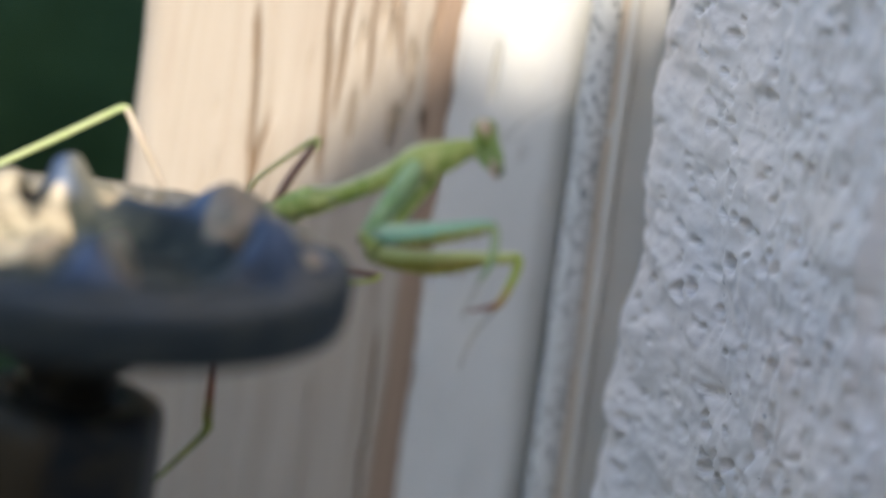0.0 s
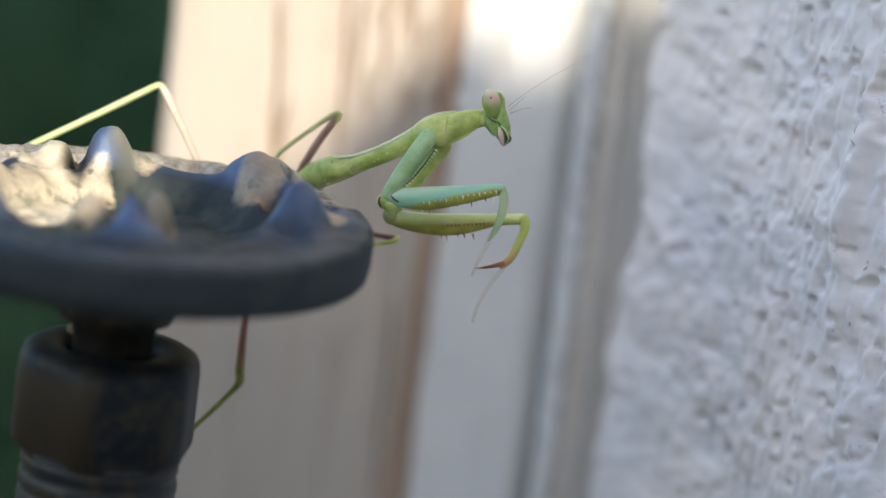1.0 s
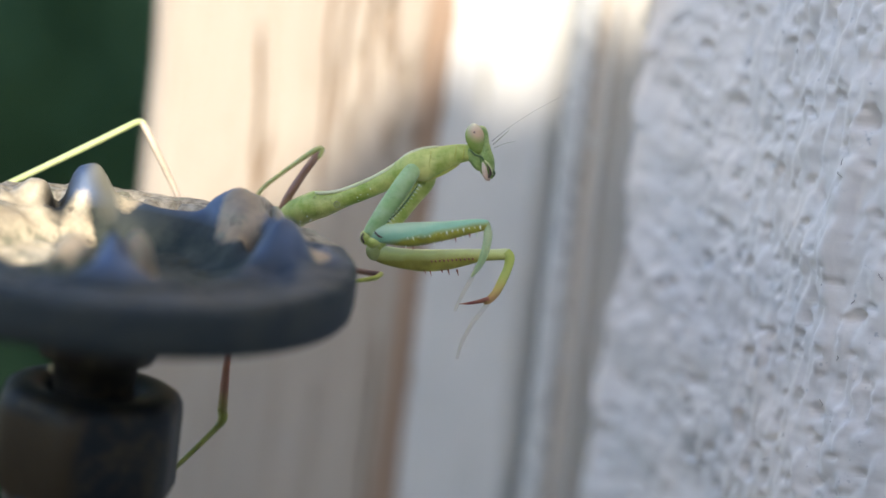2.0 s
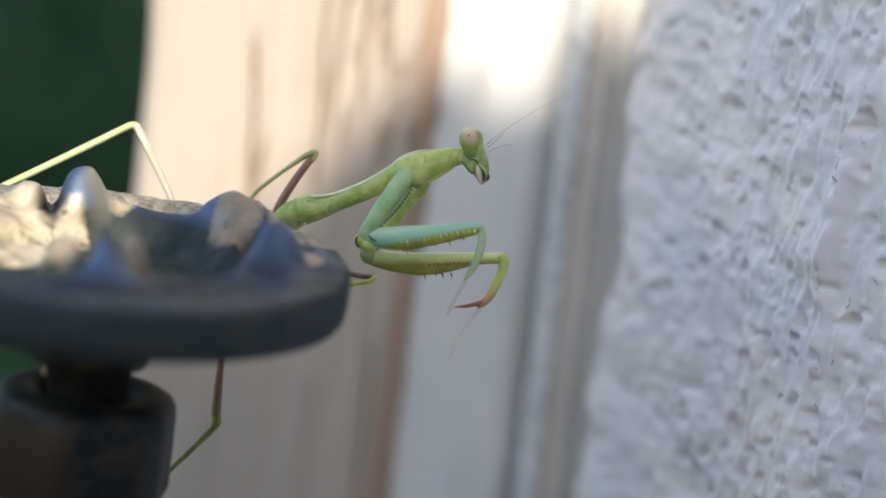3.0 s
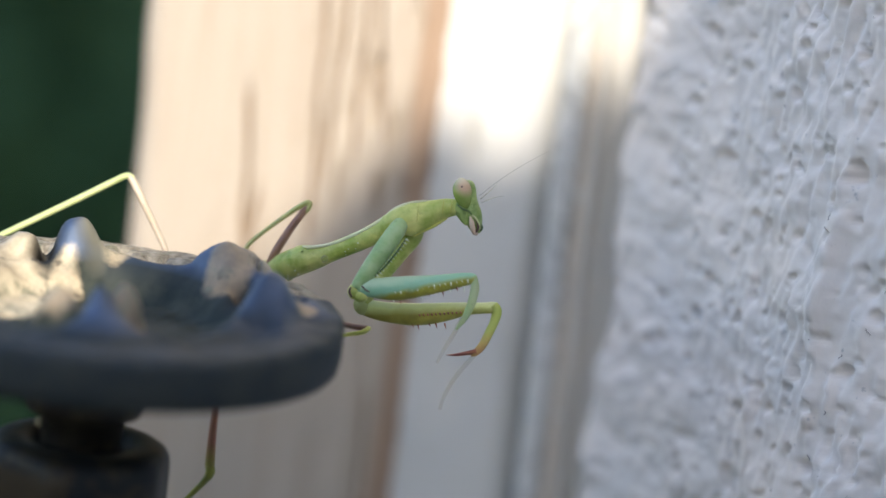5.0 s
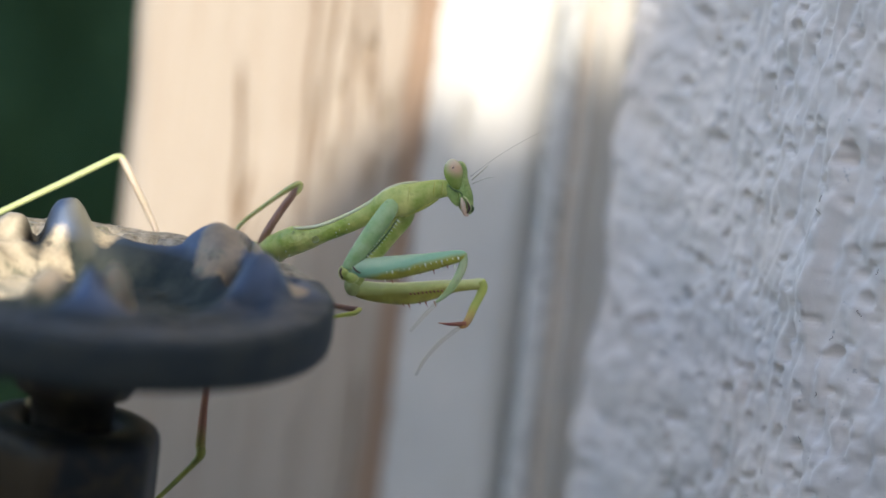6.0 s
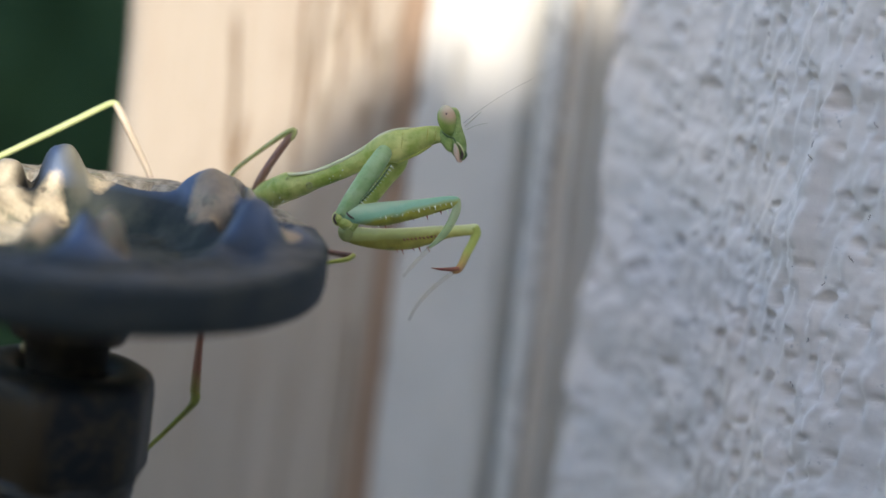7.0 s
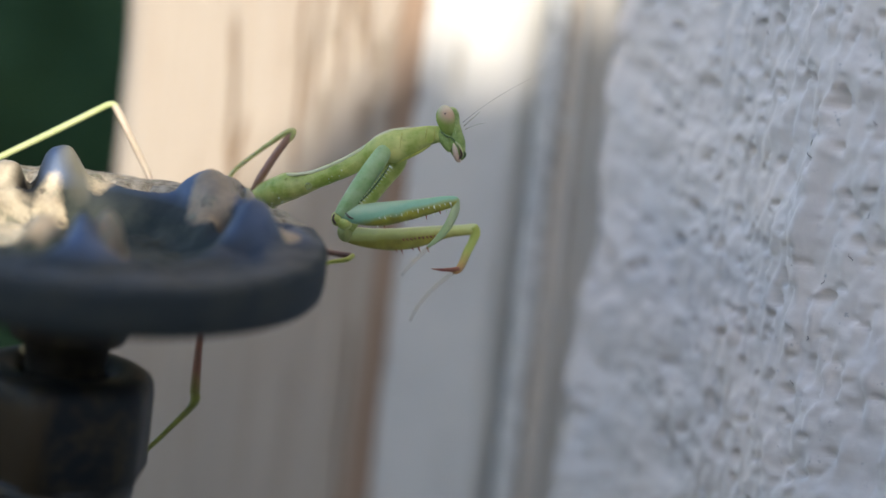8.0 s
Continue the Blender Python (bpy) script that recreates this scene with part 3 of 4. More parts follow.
# lobes of the wheel: place, height, half-widths along and across the rim, roundness
LOBES = ((-4.7, 16.9, 4.1, 2.7, 2.7, 3.2), (-0.5, 18.4, 0.8, 4.0, 2.2, 2.2), (-10.6, 17.2, 2.6, 2.1, 2.2, 3.0), (-15.0, 15.5, 1.2, 3.0, 2.5, 2.2),
         (14.3, 14.2, 3.2, 6.2, 4.1, 0), (14.4, 13.8, 1.4, 7.8, 4.4, 2.0), (5.5, 15.8, 1.2, 6.0, 1.3, 2.0),
         (19.3, 0.4, 4.4, 5.4, 2.7, 3.0), (19.6, -0.5, 0.8, 7.0, 4.2, 2.0), (24.4, 4.0, 0.9, 5.0, 1.5, 2.0),
         (1.6, -11.8, 7.0, 2.5, 2.8, 1.7), (2.4, -15.0, 2.0, 3.4, 2.4, 2.0), (4.8, -10.2, 6.0, 1.9, 2.0, 2.8), (-3.2, -7.6, 5.4, 2.8, 2.3, 2.8),
         (-15.5, -10.0, 3.0, 3.2, 3.0, 2.6), (-19.0, 6.5, 2.4, 3.0, 3.0, 2.6))
PITS = ((-7.9, 15.9, 1.0, 3.2), (-7.8, 17.6, 0.9, 2.0), (15.8, 8.8, 1.3, 2.4), (15.4, 5.2, 2.2, 1.3), (19.4, -3.6, 2.0, 1.2), (15.0, 11.4, 1.6, 0.7), (18.6, -4.8, 1.8, 1.5), (-18, 0, 1.8, 2.0), (1.0, 12.5, 3.2, 1.2))


def wheel_height(r, a):
    """Top of the cast handwheel over its underside, in millimetres."""
    x, y = r * math.cos(a), r * math.sin(a)
    h = 5.2 + 1.0 / (1 + math.exp((21.8 - r) / 0.5))
    h -= 2.6 / (1 + math.exp((r - 14.3) / 0.6))
    lobe = 0.5 + 0.5 * math.cos(6 * (a + radians(15)))
    h += math.exp(-((r - 18.0) / 2.4) ** 2) * (0.4 + 0.9 * lobe)
    for lx, ly, top, wt, wr, e in LOBES:
        b = math.atan2(ly, lx)
        dr = (x - lx) * math.cos(b) + (y - ly) * math.sin(b)
        dt = -(x - lx) * math.sin(b) + (y - ly) * math.cos(b)
        d = math.sqrt((dt / wt) ** 2 + (dr / wr) ** 2)
        h += top * math.exp(-d ** e) if e else top * max(0.0, 1 - d * d) ** 0.75
    h += 0.7 / (1 + math.exp((r - 5.5) / 0.6))
    for px, py, w, d in PITS:
        h -= d * math.exp(-(((x - px) ** 2 + (y - py) ** 2) / (w * w)) ** 1.3)
    p = Vector((x, y, 0))
    h += 0.30 * noise.noise(p * 0.25) + 0.34 * max(0.0, min(1.0, (1 - x) / 6)) * noise.noise(p * 0.55 + Vector((1, 8, 0))) + 0.22 * noise.noise(p * 0.6 + Vector((5, 0, 0))) + 0.09 * noise.noise(p * 1.3) + 0.035 * noise.noise(p * 2.8)
    # cracked scale on the flat rim
    if r > 20.5 and y > 2:
        h -= 1.7 * max(0.0, 1 - abs(noise.noise(p * 0.36 + Vector((2, 7, 0)))) / 0.08) * max(0.0, min(1.0, (26.2 - r) / 1.2)) * min(1.0, (y - 2) / 6)
    return h


def garden_tap():
    tap = tagged(new("garden_tap"), "old dark metal garden tap with a lobed round handwheel", "garden tap")
    tap.location = (AXIS[0], AXIS[1], 0.0)
    z0 = 0.5936
    bm = bmesh.new()
    sides = 260
    top = [0.4 + 26.0 * i / 84 for i in range(85)]
    prof = []
    for r in top:
        prof.append((r, None))
    R = 27.95
    for i in range(1, 9):
        a = math.pi / 2 * i / 8
        prof.append((R - 1.3 + 1.3 * math.sin(a), 4.9 + 1.3 * math.cos(a)))
    prof += [(R, 2.4), (R - 0.25, 1.1), (R - 0.9, 0.3), (R - 2.0, 0.0), (R - 4.5, 0.0), (R - 6.0, 1.2), (9.0, 1.6), (7.0, 0.4), (0.5, 0.3)]
    rings = []
    for r, h in prof:
        ring = []
        for k in range(sides):
            a = 2 * math.pi * k / sides
            w = 1 + (0.006 * noise.noise(Vector((math.cos(a) * 3, math.sin(a) * 3, 0))) if r > 20 else 0)
            if h is None:
                hh = wheel_height(r, a)
            elif h > 2.0:
                f = (h - 2.0) / 4.2
                hh = h + (wheel_height(26.4, a) - 6.2) * f + 0.10 * noise.noise(Vector((math.cos(a) * 14, math.sin(a) * 14, h)))
            else:
                hh = h
            ring.append(bm.verts.new((r * w * 0.001 * math.cos(a), r * w * 0.001 * math.sin(a), z0 + hh * 0.001)))
        rings.append(ring)
    for a, b in zip(rings, rings[1:]):
        for k in range(sides):
            bm.faces.new((a[k], a[(k + 1) % sides], b[(k + 1) % sides], b[k]))
    bm.faces.new(rings[0])
    bm.faces.new(rings[-1])
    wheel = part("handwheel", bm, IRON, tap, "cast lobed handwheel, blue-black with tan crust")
    bm = lathe(bmesh.new(), [(0.3, 595.0), (6.6, 595.0), (7.0, 590.0), (7.0, 587.6), (6.4, 586.4), (4.9, 585.8), (4.5, 583.0), (4.5, 575.0), (0.3, 575.0)], 40)
    part("stem", bm, IRON_DARK, tap, "blackened greasy stem")
    # packing nut: chamfered hexagon with a hole
    bm = bmesh.new()
    profile = [(4.6, 577.0, 0.0), (5.2, 582.0, 0.0), (6.2, 583.0, 0.0), (7.8, 583.1, 0.0), (9.0, 582.9, 0.05), (10.1, 582.3, 0.25), (10.9, 581.4, 0.65), (11.35, 580.0, 1.0), (11.35, 571.8, 1.0), (9.6, 570.6, 0.7), (9.2, 570.2, 0.0), (4.6, 570.2, 0.0)]
    rings = []
    for r, h, f in profile:
        ring = []
        for k in range(72):
            a = 2 * math.pi * (k + 0.5) / 72
            s = (1 - f) + f * min(0.94, hexagon(a))
            ring.append(bm.verts.new((r * s * 0.001 * math.cos(a), r * s * 0.001 * math.sin(a), h * 0.001)))
        rings.append(ring)
    for a, b in zip(rings, rings[1:] + rings[:1]):
        for k in range(72):
            bm.faces.new((a[k], a[(k + 1) % 72], b[(k + 1) % 72], b[k]))
    part("packing_nut", bm, NUT, tap, "dull hexagonal packing nut with worn corners")
    # pale crumbs added as the lit hub edge; chip of red paint on the nut
    bm = bmesh.new()
    for x, y, z, r in ((-6.5, -0.6, 590.6, 1.0), (-6.7, 0.8, 589.2, 0.8), (-4.9, -0.4, 586.6, 0.75), (-4.7, -1.0, 584.6, 0.6)):
        ball(bm, x, y, z, r * 0.8, r * 0.7, r, 20, 0, 10)
    part("hub_lit_edge", bm, CRUMB, tap, "pale yellowish crumbs standing for the sunlit hub edge")
    bm = bmesh.new()
    ball(bm, -7.9, -6.0, 572.6, 0.5, 0.35, 0.3, 30, 0, 8)
    part("paint_chip", bm, RUST, tap, "small chip of red paint")
    bm = lathe(bmesh.new(), [(0.3, 571.0), (9.0, 571.0), (9.1, 569.0), (8.9, 568.6), (8.9, 568.0), (9.1, 567.6), (9.1, 566.6), (8.9, 566.2), (8.9, 565.8), (9.1, 565.4), (9.1, 556.0), (0.3, 556.0)], 48)
    part("bonnet", bm, BRASS, tap, "threaded grey bonnet")
    bm = lathe(bmesh.new(), [(0.3, 557), (8, 557), (13, 553), (15, 546), (14.5, 534), (11, 528), (0.3, 527)], 40)
    part("valve_body", bm, BRASS, tap)
    bm = bmesh.new()
    limb(bm, [(0, 0, 540, 9), (40, -18, 540, 9), (94, -40, 540, 9), (150, -60, 540, 9)], 14, 20)
    part("inlet_pipe", bm, BRASS, tap)
    bm = bmesh.new()
    limb(bm, [(-4, -2, 540, 10), (-26, -12, 538, 9), (-42, -18, 526, 9), (-46, -20, 500, 9)], 14, 20)
    part("spout", bm, BRASS, tap)
    return tap


# ---- the mantis ----
def joint_part(name, bm, material, parent, at, origin=(0, 0, 0), label=""):
    """A part whose own origin is its joint at, both in the mantis's millimetres."""
    bmesh.ops.translate(bm, vec=Vector(at) * -0.001, verts=bm.verts)
    d = (Vector(at) - Vector(origin)) * 0.001
    return part(name, bm, material, parent, label, at=pose(*d))


def spine(bm, x, y, z, dx, dy, dz, r, mat=0):
    limb(bm, [(x, y, z, r), (x + dx * 0.5, y + dy * 0.5, z + dz * 0.5, r * 0.6), (x + dx, y + dy, z + dz, 0.02)], 4, 6, 1.0, mat)


def mat_femur(name, top, low, slope, centre, soft, crest=None, rise=0.0007):
    """Two-coloured limb: one colour along the upper edge, another below."""
    k = Mat(name, 0.38, spec=0.45)
    n = k.node("ShaderNodeMath")
    n.operation = "MULTIPLY"
    n.inputs[1].default_value = -slope
    k.link(k.axis(0), n.inputs[0])
    s = k.node("ShaderNodeMath")
    s.operation = "ADD"
    k.link(n.outputs[0], s.inputs[0])
    k.link(k.axis(1), s.inputs[1])
    w = k.node("ShaderNodeMath")
    w.operation = "MULTIPLY_ADD"
    w.inputs[1].default_value = 0.0009
    k.link(k.noise(500, 3), w.inputs[0])
    k.link(s.outputs[0], w.inputs[2])
    f = k.span(w.outputs[0], centre + 0.00045 - soft, centre + 0.00045 + soft)
    grain = k.noise(900, 3)
    upper = k.mix(grain, top, tuple(min(1, c * 1.25) for c in top))
    # crest: paler band that paints the highlight along the upper edge
    if crest:
        upper = k.mix(k.span(w.outputs[0], centre + rise, centre + rise + 0.0007), upper, crest)
    lower = k.mix(k.span(k.noise(520, 4), 0.40, 0.62), low, tuple(c * 0.5 for c in low))
    k.color(k.mix(f, k.mix(grain, lower, tuple(c * 0.75 for c in low)), upper))
    k.b.inputs["Subsurface Weight"].default_value = 0.08
    k.b.inputs["Subsurface Radius"].default_value = (0.0006, 0.0008, 0.0003)
    k.b.inputs["Subsurface Scale"].default_value = 1.0
    return k.bump(k.noise(2500, 3), 0.00005, 0.5).m


def mat_eye():
    """Green compound eye with a tan blush and a cream crown."""
    k = Mat("tan_and_green_eye", 0.24, spec=0.5)
    far = k.node("ShaderNodeVectorMath")
    far.operation = "DISTANCE"
    k.link(k.co, far.inputs[0])
    far.inputs[1].default_value = (0.0035, 0.0127, 0.0018)
    grain = k.noise(900, 3)
    c = k.mix(k.span(far.outputs["Value"], 0.0016, 0.0006), k.mix(grain, (0.20, 0.30, 0.05), (0.33, 0.42, 0.11)), k.mix(grain, (0.50, 0.33, 0.20), (0.60, 0.44, 0.30)))
    k.color(k.mix(k.span(k.axis(1), 0.0126, 0.0136), c, (0.66, 0.60, 0.42)))
    return k.bump(k.noise(2500, 2), 0.00003, 0.4).m


FEMUR_NEAR = mat_femur("blue_green_femur", (0.23, 0.45, 0.29), (0.44, 0.43, 0.06), 0.195, -0.0011, 0.0003, (0.42, 0.58, 0.38), 0.0012)
FEMUR_FAR = mat_femur("olive_femur", (0.56, 0.61, 0.22), (0.47, 0.44, 0.08), 0.0, -0.0005, 0.0004, (0.60, 0.66, 0.34), 0.0008)
DEEP = mat_skin("deep_green_edge", (0.05, 0.10, 0.03), (0.09, 0.16, 0.05))
EYE_SHADED = mat_eye()
SHIN = mat_femur("brown_leg_greening_at_the_knee", (0.24, 0.10, 0.06), (0.28, 0.30, 0.05), 0.0, -0.0192, 0.0016)
TIBIA_FAR = mat_femur("yellow_green_tibia", (0.40, 0.46, 0.10), (0.52, 0.30, 0.10), 0.0, -0.0038, 0.0012)


def mantis():
    m = tagged(new("praying_mantis"), "slim green praying mantis leaning out from the tap's handwheel", "insect")
    m.matrix_basis = look((0.0, -0.40924, 0.69448), (0, 0, 0.6), 7.2)
    m.location = (0, 0, 0.6)

    # thorax and abdomen
    bm = bmesh.new()
    limb(bm, [(-19.08, 2.89, -9.00, 1.48), (-17.32, 3.54, -7.00, 1.67), (-15.58, 4.13, -5.00, 1.66), (-13.88, 4.45, -4.00, 1.39), (-12.19, 4.97, -3.00, 1.13), (-8.86, 6.28, -2.00, 1.14), (-6.20, 7.52, -1.00, 1.29), (-4.21, 8.42, -0.00, 1.71), (-2.57, 8.81, -0.00, 1.91), (-0.79, 9.41, -0.00, 1.58), (1.05, 10.00, -0.00, 1.18), (2.76, 10.20, -0.00, 0.92), (3.68, 10.33, -0.00, 0.66)], 60, 20, 0.85, 0, 0.06)
    part("prothorax", bm, GREEN, m, "long green prothorax")
    bm = bmesh.new()
    limb(bm, [(-16.36, 3.69, -8.00, 1.14), (-19.17, 2.50, -11.00, 1.82), (-23.44, 0.34, -15.00, 2.59), (-29.08, -1.65, -18.00, 3.02), (-35.42, -2.55, -20.00, 2.89), (-41.03, -3.04, -21.00, 2.07), (-44.48, -3.18, -21.00, 0.55)], 40, 20, 0.9, 0, 0.05)
    part("abdomen", bm, GREEN, m)
    # a raised collar line and small warts on the pronotum
    bm = bmesh.new()
    limb(bm, [(-0.53, 10.64, 0.50, 0.08), (-0.33, 9.91, 1.00, 0.10), (-0.52, 8.99, 1.10, 0.10), (-0.92, 8.21, 0.80, 0.08)], 12, 6)
    # pale margin whose cream also carries the bright rim of backlight
    limb(bm, [(-15.60, 5.62, -3.70, 0.12), (-14.70, 5.52, -3.20, 0.20), (-12.17, 5.90, -2.30, 0.22), (-8.84, 7.24, -1.30, 0.23), (-6.19, 8.72, -0.30, 0.25), (-4.73, 9.90, 0.10, 0.24), (-2.89, 10.64, 0.40, 0.18), (-1.05, 10.90, 0.40, 0.10)], 30, 8, 1.0, 1)
    part("pronotum_ridge", bm, [GREEN, CREAM], m, "pale raised margin of the thorax with its lit rim painted in")

    # shallow folds across the neck shield and the hind edge of the thorax
    bm = bmesh.new()
    for x, y, r, w in ((0.86, 10.00, 1.16, -0.1), (1.84, 10.13, 1.00, -0.1), (-2.11, 8.95, 1.79, -0.1), (-14.74, 4.21, 1.51, 4.5), (-16.06, 3.82, 1.62, 5.6)):
        chain = []
        for i in range(7):
            a = -1.0 + 2.0 * i / 6
            chain.append((x + 0.10 * r * math.sin(a), y + 0.97 * r * math.sin(a), -w + 0.80 * r * math.cos(a), 0.10))
        limb(bm, chain, 14, 6)
    part("fold", bm, OLIVE, m, "shallow olive folds across the neck")

    # yellow throat edge and small warts
    bm = bmesh.new()
    limb(bm, [(-2.63, 6.77, 0.30, 0.13), (-1.58, 7.36, 0.40, 0.22), (-0.13, 8.02, 0.40, 0.22), (1.31, 8.88, 0.20, 0.13)], 16, 8)
    part("throat_edge", bm, OLIVE, m)
    rng = random.Random(3)
    bm = bmesh.new()
    for i in range(46):
        f = rng.random() ** 1.6
        a = rng.uniform(-0.9, 1.0)
        x, y, w, r = (1 - f) * -17.4 + f * -8.8, (1 - f) * 3.0 + f * 6.0, (1 - f) * -6.2 + f * -1.9, (1 - f) * 1.62 + f * 1.18
        s = rng.uniform(0.05, 0.11)
        ball(bm, x + 0.1 * a, y + r * math.sin(a), w + 0.85 * r * math.cos(a), s, s, s, 0, 0, 6)
    part("warts", bm, TOOTH, m, "tiny pale warts")

    # head: wedge, two eyes, mouth
    bm = bmesh.new()
    limb(bm, [(3.85, 13.15, -0.60, 0.32), (3.95, 12.43, -0.10, 0.72), (4.05, 11.38, -0.00, 0.76), (4.24, 10.33, -0.00, 0.86), (4.40, 9.27, -0.00, 1.02), (4.55, 8.35, -0.00, 0.92), (4.78, 7.63, -0.00, 0.68), (4.87, 7.10, -0.00, 0.33)], 26, 18, 1.15, 0, 0.03)
    limb(bm, [(2.63, 10.80, -0.50, 0.59), (2.89, 10.13, -0.00, 0.92), (3.29, 9.33, 0.30, 0.79), (3.55, 8.54, 0.40, 0.53), (3.68, 8.08, 0.40, 0.20)], 16, 12)
    ball(bm, *(2.76, 10.13, -0.00), 0.9, 0.9, 1.0)
    head = part("head", bm, FACE, m, "wedge-shaped green head")
    bm = bmesh.new()
    limb(bm, [(3.02, 13.53, 0.70, 0.26), (3.02, 13.26, 0.75, 0.66), (3.05, 12.67, 0.80, 1.02), (3.15, 11.95, 0.85, 1.12), (3.28, 11.29, 0.80, 0.98), (3.48, 10.64, 0.70, 0.72), (3.71, 10.12, 0.60, 0.33)], 26, 22, 0.9)
    part("eye", bm, EYE_SHADED, head, "tan bulging compound eye, green below")
    bm = bmesh.new()
    ball(bm, *(4.12, 12.13, -0.80), 0.66, 1.25, 0.9, 8, 0, 24)
    part("eye", bm, GREEN, head)
    bm = bmesh.new()
    ball(bm, *(3.08, 12.50, 1.97), 0.11, 0.13, 0.08)
    part("pupil_spot", bm, DARK, head)
    bm = bmesh.new()
    limb(bm, [(4.53, 8.92, 1.15, 0.08), (4.85, 8.40, 1.15, 0.14), (4.99, 7.81, 1.00, 0.16), (4.79, 7.35, 0.95, 0.12), (4.53, 7.15, 0.90, 0.07)], 14, 8)
    part("mandible", bm, DARK, head, "dark mandible edge")
    bm = bmesh.new()
    limb(bm, [(4.07, 9.06, 1.00, 0.13), (4.20, 8.46, 1.05, 0.29), (4.33, 7.74, 1.00, 0.33), (4.53, 7.16, 0.80, 0.26), (4.86, 7.03, 0.60, 0.16)], 18, 8)
    part("lip", bm, PINK, head, "pinkish lower lip")
    bm = bmesh.new()
    limb(bm, [(4.26, 9.25, 1.15, 0.08), (4.72, 8.79, 1.20, 0.12), (5.05, 8.14, 1.10, 0.12), (5.19, 7.61, 0.90, 0.07)], 12, 8)
    limb(bm, [(4.20, 12.84, 0.30, 0.08), (4.32, 12.01, 0.55, 0.12), (4.34, 11.09, 0.72, 0.12), (4.30, 10.17, 0.90, 0.12), (4.48, 9.38, 1.00, 0.08)], 16, 8)
    part("face_ridge", bm, PALE, head)
    bm = bmesh.new()
    limb(bm, [(2.56, 10.43, 1.00, 0.07), (3.21, 9.90, 1.20, 0.10), (3.94, 9.64, 1.20, 0.10), (4.20, 9.18, 1.10, 0.07)], 14, 6)
    limb(bm, [(5.12, 8.20, 0.90, 0.08), (5.39, 7.82, 0.60, 0.17), (5.26, 7.36, 0.50, 0.11)], 10, 6)
    part("cheek_seam", bm, DEEP, head, "dark seam of the cheek")

    # antennae, each swinging at its base
    bm = bmesh.new()
    limb(bm, [(5.13, 11.51, 0.20, 0.07), (7.30, 13.21, 0.30, 0.04), (10.25, 15.11, 0.40, 0.03), (13.21, 16.69, 0.40, 0.02)], 16, 6)
    joint_part("antenna", bm, FAINT, m, (5.13, 11.51, 0.20))
    bm = bmesh.new()
    limb(bm, [(5.27, 11.14, -0.80, 0.09), (6.46, 12.19, -0.80, 0.07), (7.18, 12.85, -0.80, 0.05)], 10, 6)
    limb(bm, [(5.40, 10.73, -0.30, 0.07), (6.65, 11.26, -0.60, 0.04), (7.97, 11.53, -0.80, 0.02)], 12, 6)
    part("antenna", bm, WISP, m)

    # raptorial forelegs: near one
    bm = bmesh.new()
    limb(bm, [(-3.50, 10.36, -1.40, 0.26), (-3.62, 9.55, -0.40, 0.53), (-3.81, 8.67, 0.70, 0.79), (-4.39, 7.60, 1.60, 1.02), (-5.50, 5.95, 2.30, 1.11), (-7.32, 3.33, 2.55, 1.05), (-8.63, 1.37, 2.38, 0.92), (-9.09, 0.59, 2.38, 0.78)], 26, 14, 0.8)
    for i in range(13):
        f = i / 12
        spine(bm, *(Vector((-3.40, 6.40, 2.75)).lerp(Vector((-6.86, 2.29, 2.65)), f)), 0.40, -0.30, 0.25, 0.12, 2)
    limb(bm, [(-3.33, 6.54, 2.70, 0.08), (-4.44, 4.96, 3.00, 0.12), (-5.75, 3.33, 2.90, 0.12), (-6.99, 2.03, 2.60, 0.08)], 14, 6, 1.0, 1)
    part("foreleg_coxa", bm, [TEAL, DEEP, TOOTH], m, "blue-green toothed foreleg base")
    bm = bmesh.new()
    limb(bm, [(-2.25, 8.67, -2.40, 0.93), (-2.78, 7.01, -2.40, 1.32), (-4.37, 4.83, -2.40, 1.12), (-6.22, 2.38, -2.40, 0.99), (-7.94, 0.07, -2.40, 0.93), (-8.53, -0.99, -2.40, 0.93)], 26, 14, 0.8)
    for i in range(7):
        f = i / 6
        spine(bm, *(Vector((-2.25, 6.35, -2.40)).lerp(Vector((-5.03, 2.84, -2.40)), f)), 0.24, -0.18, 0.05, 0.09, 1)
    part("foreleg_coxa", bm, [GREEN, TOOTH], m)
    bm = bmesh.new()
    ball(bm, *(-9.36, 0.33, 2.04), 0.85, 0.95, 0.85)
    ball(bm, *(-8.64, -0.20, 2.21), 0.9, 0.8, 0.8)
    part("trochanter", bm, GREEN, m)
    bm = bmesh.new()
    limb(bm, [(-9.80, 0.85, 2.90, 0.10), (-9.96, 0.26, 2.90, 0.14), (-9.67, -0.33, 2.90, 0.10)], 8, 8)
    limb(bm, [(-8.49, 0.98, 3.10, 0.08), (-8.09, 0.52, 3.20, 0.12), (-7.57, 0.26, 3.20, 0.08)], 8, 8)
    part("joint_mark", bm, DARK, m)
    bm = bmesh.new()
    ball(bm, *(-8.67, -1.32, -2.40), 0.95, 1.15, 0.9, 20)
    part("trochanter", bm, MOSS, m)

    near = (-9.03, 0.46, 2.38)
    bm = bmesh.new()
    limb(bm, [(-9.16, 0.72, 2.38, 0.65), (-8.11, 0.78, 2.55, 0.98), (-6.14, 0.65, 2.72, 1.27), (-4.18, 0.65, 2.72, 1.41), (-2.22, 0.85, 2.72, 1.27), (0.39, 1.18, 2.55, 1.05), (2.68, 1.57, 2.38, 0.85), (4.19, 1.77, 2.38, 0.65), (4.77, 1.77, 2.38, 0.39)], 40, 18, 0.62)
